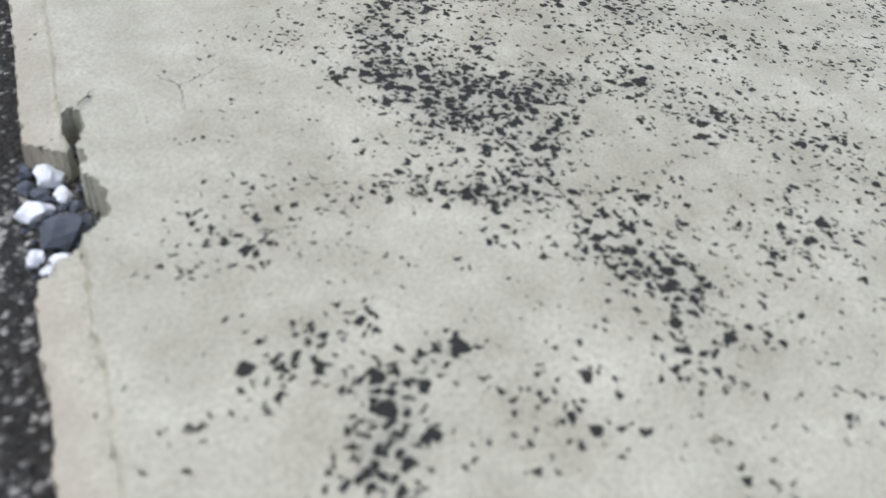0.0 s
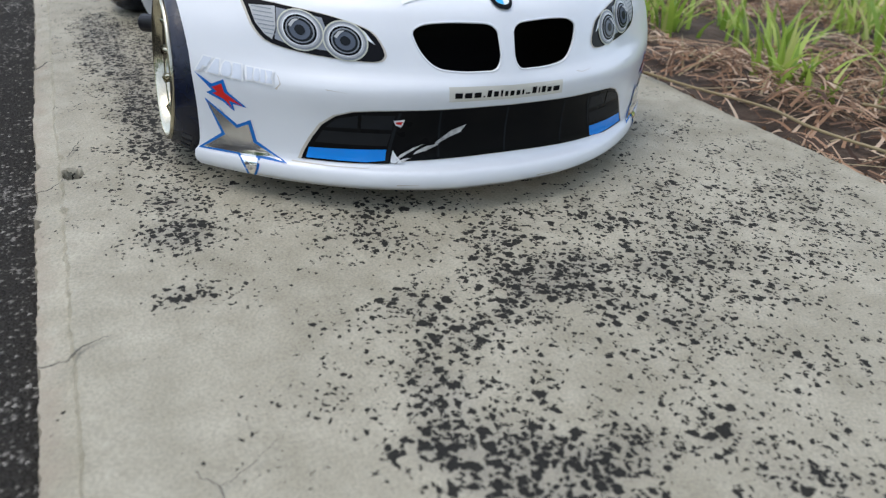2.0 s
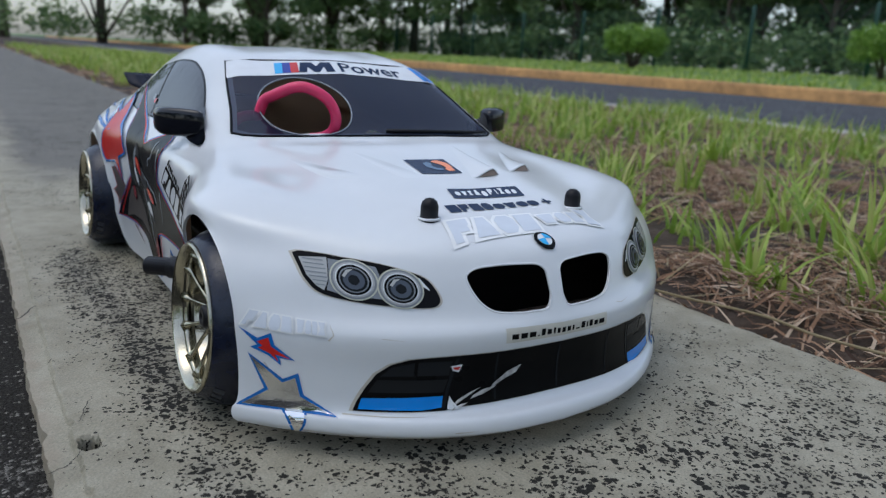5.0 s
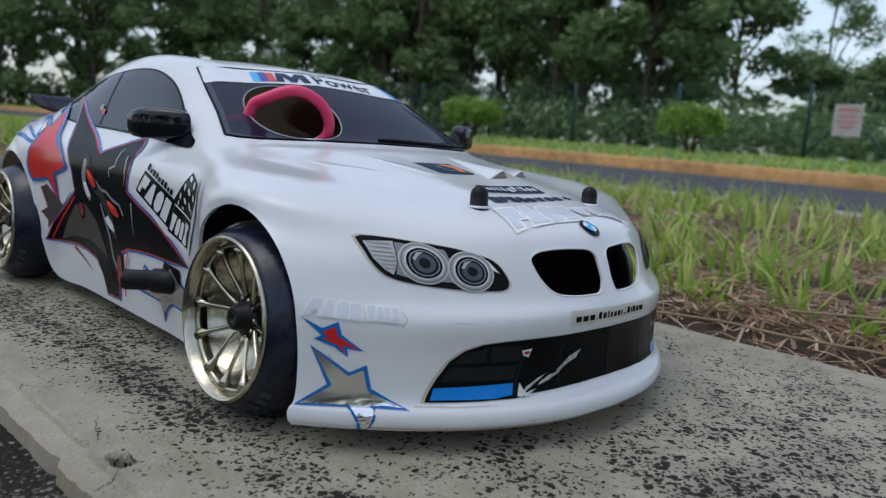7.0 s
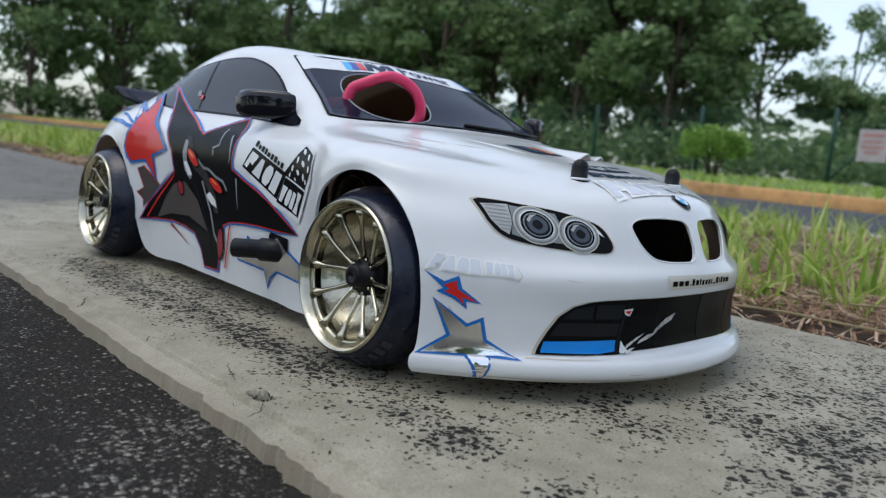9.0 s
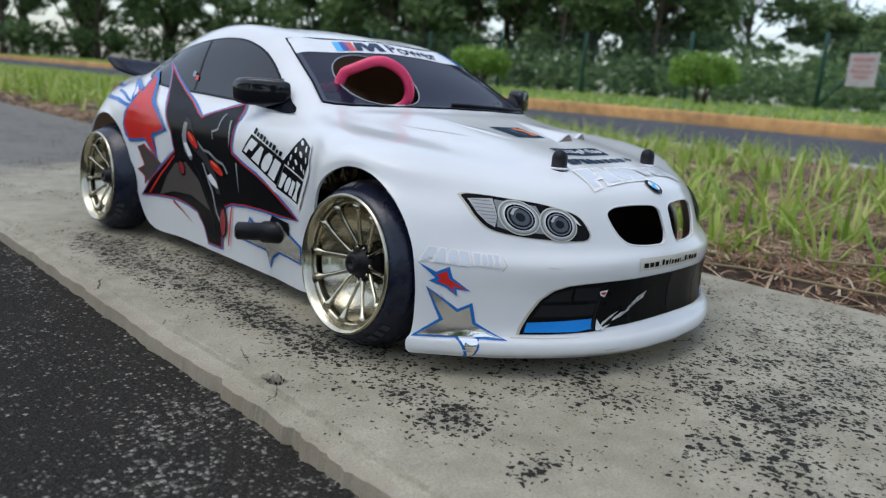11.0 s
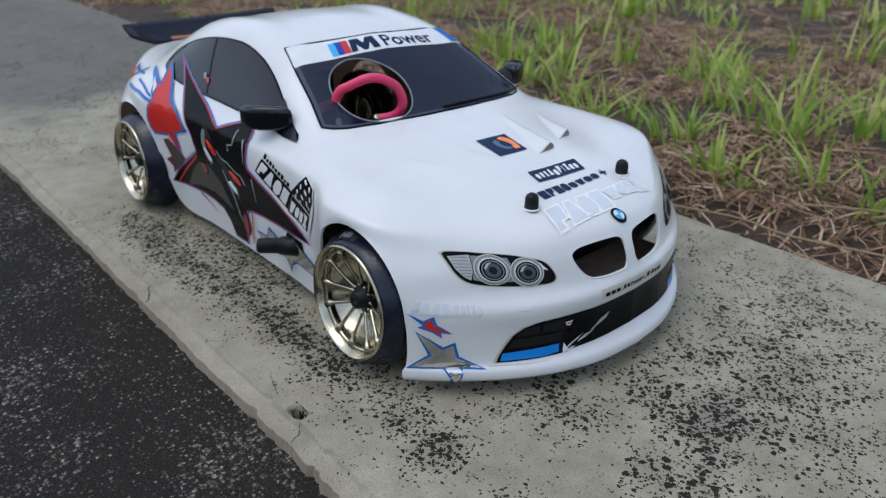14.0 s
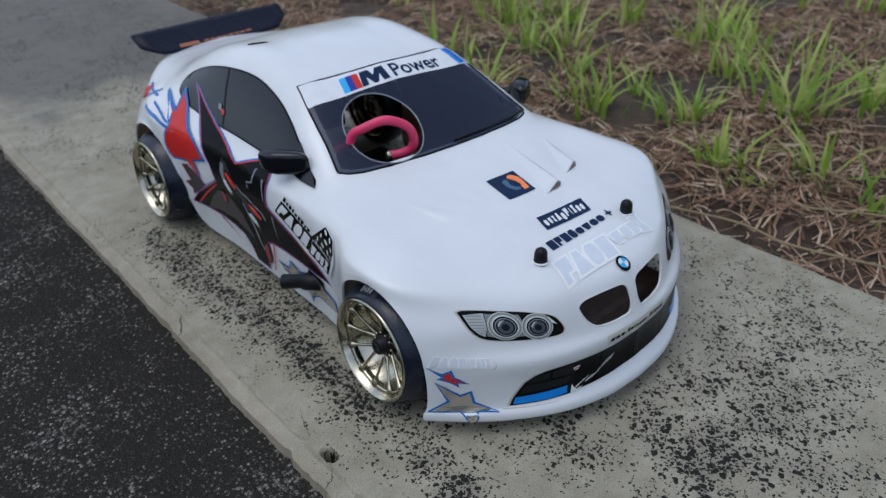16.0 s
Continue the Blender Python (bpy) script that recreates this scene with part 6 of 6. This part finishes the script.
verts, faces = [], []
for _ in range(16000):
    x = 6.88 + 10.5 * rng.random() ** 1.6
    y = rng.uniform(-3, 34) if x < 9 else rng.uniform(-3, 40)
    a, h = rng.uniform(0, 6.28), rng.uniform(0.03, 0.09)
    z = lawn_height(x, y) - 0.005
    ribbon(verts, faces, [(x, y, z), (x + 0.02 * math.cos(a), y + 0.02 * math.sin(a), z + h * 0.6), (x + 0.05 * math.cos(a), y + 0.05 * math.sin(a), z + h)], 0.02, (-math.sin(a), math.cos(a), 0))
many("lawn_grass", verts, faces, GRASS, "short green grass on the lawn strip", "grass")


def leaf_cloud(verts, faces, middle, radii, count, size, rnd, hollow=0.45):
    """Leaves set round a clump, thickest near its skin."""
    for _ in range(count):
        d = Vector((rnd.gauss(0, 1), rnd.gauss(0, 1), rnd.gauss(0, 1))).normalized()
        r = hollow + (1 - hollow) * rnd.random() ** 0.6
        p = Vector(middle) + Vector((d.x * radii[0], d.y * radii[1], d.z * radii[2])) * r
        u = Vector((rnd.gauss(0, 1), rnd.gauss(0, 1), rnd.gauss(0, 0.6))).normalized()
        v = u.cross(Vector((rnd.gauss(0, 1), rnd.gauss(0, 1), rnd.gauss(0, 1)))).normalized()
        s = size * rnd.uniform(0.6, 1.4)
        base = len(verts)
        verts.extend([tuple(p - u * s), tuple(p + v * s * 0.45), tuple(p + u * s), tuple(p - v * s * 0.45)])
        faces.append((base, base + 1, base + 2, base + 3))


def raw_part(name, verts, faces, mat, parent):
    me = bpy.data.meshes.new(name)
    me.from_pydata(verts, [], faces)
    me.materials.append(mat)
    ob = new(name, me)
    ob.parent = parent
    return ob


def bush(x, y, wide, tall, seed):
    rnd = random.Random(seed)
    z = lawn_height(x, y)
    thing = new("hedge_bush")
    thing.location = (x, y, z)
    verts, faces = [], []
    for k in range(70):
        a, e = rnd.uniform(0, 6.28), rnd.uniform(-0.75, 1.0)
        c = math.sqrt(max(0, 1 - e * e)) ** 0.5
        p = (math.cos(a) * c * wide * 0.42, math.sin(a) * c * wide * 0.42, tall * (0.62 + 0.27 * e))
        leaf_cloud(verts, faces, p, (wide * 0.11,) * 3, 60, 0.035, rnd, 0.2)
    leaf_cloud(verts, faces, (0, 0, tall * 0.62), (wide * 0.4, wide * 0.4, tall * 0.27), 900, 0.05, rnd, 0.5)
    raw_part("crown", verts, faces, BUSH_LEAF, thing)
    for k in range(6):
        a = k * 1.05
        stem = tube([(0.05 * math.cos(a), 0.05 * math.sin(a), -0.03), (0.12 * math.cos(a) * wide, 0.12 * math.sin(a) * wide, tall * 0.35), (0.28 * math.cos(a) * wide, 0.28 * math.sin(a) * wide, tall * 0.62)], [0.03, 0.022, 0.012], 6)
        part("stem", stem, BARK, thing)
    return tagged(thing, "clipped round green hedge bush standing on the lawn", "bush", "clipped bushes on the lawn")


for k, (az, far, wide, tall) in enumerate(((63.2, 15.5, 1.38, 0.98), (46.9, 16.5, 1.32, 0.92))):
    bush(-0.25 + far * math.sin(radians(az)), -0.12 + far * math.cos(radians(az)), wide, tall, 40 + k)

# ---- fence ----
FENCE_X = 16.6
fence = new("wire_fence")
fence.location = (FENCE_X, 0, 0.15)
tagged(fence, "dark green wire fence with round posts and braces", "fence")
POSTS = [5.77 + 3.05 * k for k in range(-3, 14)]
for y in POSTS:
    part("post", lathe([(-0.1, 0.045), (1.58, 0.045), (1.61, 0.03), (1.62, 0.0)], "z", 12, middle=(0, y, 0)), FENCE_GREEN, fence)
for y, d in ((4.9, 0.95), (4.9, -0.85)):
    part("brace", tube([(0, y, 1.05), (0, y + d, -0.02)], 0.03, 8), FENCE_GREEN, fence)
for z in (0.1, 0.35, 0.6, 0.85, 1.1, 1.35, 1.56):
    part("wire", tube([(0, POSTS[0], z), (0, POSTS[-1], z)], 0.004, 4), FENCE_GREEN, fence)
verts, faces = [], []
y = POSTS[0]
while y < POSTS[-1]:
    ribbon(verts, faces, [(0.006, y, 0.02), (0.006, y + 0.78, 0.80), (0.006, y + 1.56, 1.58)], 0.008, (0, 0.7, -0.7))
    ribbon(verts, faces, [(0.010, y, 1.58), (0.010, y + 0.78, 0.80), (0.010, y + 1.56, 0.02)], 0.008, (0, 0.7, 0.7))
    y += 0.12
raw_part("mesh", verts, faces, FENCE_GREEN, fence)
board = new("fence_sign")
board.location = (FENCE_X - 0.06, 4.97, 0.76)
tagged(board, "weathered white and pinkish notice board on the fence", "sign")
part("panel", box((0.02, 0.56, 0.66), (0, 0, 0.25), 0.006), SIGN_WHITE, board, smooth=False)
for k, (w, z, h) in enumerate(((0.4, 0.46, 0.07), (0.34, 0.33, 0.05), (0.42, 0.22, 0.05), (0.3, 0.11, 0.05))):
    part("lettering_bar", box((0.006, w, h), (-0.012, 0.01 * (k % 2), z), 0.001), SIGN_RED, board, smooth=False)


# ---- trees ----
def tree(seed, tall, wide, bare=0.22, clumps=44, leaves=150, size=0.135):
    rnd = random.Random(seed)
    thing = new("tree")
    bm = bmesh.new()
    sway = (rnd.gauss(0, 0.3), rnd.gauss(0, 0.3))
    trunk = [(sway[0] * f * f, sway[1] * f * f, tall * 0.8 * f - 0.2) for f in np.linspace(0, 1, 7)]
    r0 = 0.020 * tall
    tube(trunk, [r0 * (1 - 0.75 * f) for f in np.linspace(0, 1, 7)], 9, bm)
    verts, faces = [], []
    for k in range(clumps):
        f = bare + (1 - bare) * rnd.random() ** 0.85
        a = rnd.uniform(0, 2 * math.pi)
        reach = wide * (math.sin(min(1, (f - bare) / (1 - bare) * 0.9 + 0.12) * math.pi) ** 0.6) * rnd.uniform(0.35, 1.0)
        c = Vector((math.cos(a) * reach, math.sin(a) * reach, tall * f))
        s = wide * rnd.uniform(0.2, 0.36)
        leaf_cloud(verts, faces, c, (s, s, s * 0.62), leaves, size, rnd, 0.15)
        if k % 2 == 0:
            foot = Vector(trunk[min(6, int(max(0.1, f - 0.18) / 0.8 * 6))])
            mid = (foot + c) / 2 + Vector((0, 0, tall * 0.02))
            tube([foot, mid, c], [r0 * 0.38, r0 * 0.22, r0 * 0.07], 5, bm)
    part("trunk", bm, BARK, thing)
    raw_part("crown", verts, faces, TREE_LEAF, thing)
    return tagged(thing, "tall leafy green tree behind the fence", "tree", "trees behind the fence")


kinds = [tree(1, 9.5, 2.9), tree(2, 11.0, 3.3, 0.18), tree(3, 8.0, 2.6, 0.12), tree(4, 6.0, 2.4, 0.05), tree(5, 3.9, 2.0, 0.03, 30, 130, 0.15)]
FIRST = [(21.5, 18.0), (23.5, 13.8), (20.0, 26.0), (25.0, 11.2), (26.0, 4.4)]
for ob, (x, y) in zip(kinds, FIRST):
    ob.location = (x, y, 0.15)
PLACES = [(22, 15.5, 1), (25, 22, 0), (19.5, 21.5, 2), (24, 31, 1), (18, 31, 0), (15, 34, 2), (20, 38, 1), (12, 36, 1), (9, 34, 0), (5, 35, 1), (14, 41, 1), (26, 26, 1), (21.0, 12.4, 3), (20.5, 15.6, 3),
          (19.6, 23.6, 3), (19, 28.5, 3), (16.5, 31.5, 3), (11, 31.5, 3), (7.5, 31, 3), (27.5, 9.6, 4), (28.5, 5.6, 4), (31, 7.4, 4), (24.5, 6.6, 4), (31, 20, 1), (1.5, 37, 0), (-3, 40, 1), (28, 23, 1), (27.5, 17.5, 1), (21, 20, 3), (22, 24, 2), (25, 19.5, 2), (28, 29, 1), (23, 36, 1), (17, 38, 1), (26, 33, 2)]
for k, (x, y, kind) in enumerate(PLACES):
    ob = copy_thing(kinds[kind], pose(x, y, 0.12, 0, 0, k * 77))
    s = (0.9 if kind < 4 else 0.72) + 0.25 * rng.random()
    ob.scale = (s, s, s)

for k, (x, y) in enumerate(((53, 9), (50, 16.5), (56, 12.5))):
    copy_thing(kinds[k % 2], pose(x, y, -0.2, 0, 0, k * 63))

# ---- unseen trees added on the near side, to dim light on the car ----
for k in range(26):
    x, y = (-19 - 3 * (k % 2), -20 + 3.3 * k) if k < 15 else (-18 + 3.8 * (k - 15), -20 - 2.5 * (k % 2))
    ob = tagged(copy_thing(kinds[(3, 2, 3, 2)[k % 4]], pose(x, y, -0.2, 0, 0, k * 51)), "unseen leafy tree added to dim light and reflections on the car", "tree", "trees along the near road")

# ---- low shrubs under the trees ----
verts, faces = [], []
for k in range(330):
    x, y = (18.6 + rng.uniform(0, 4), 2.5 + 30 * rng.random()) if k % 3 else (rng.uniform(-4, 20), 31 + rng.uniform(0, 4))
    s = rng.uniform(0.6, 1.3)
    leaf_cloud(verts, faces, (x, y, 0.2 + s * 0.6), (s, s, s * 0.8), 60, 0.12, rng, 0.2)
many("undergrowth", verts, faces, TREE_LEAF, "dark leafy undergrowth below the trees", "shrubs")
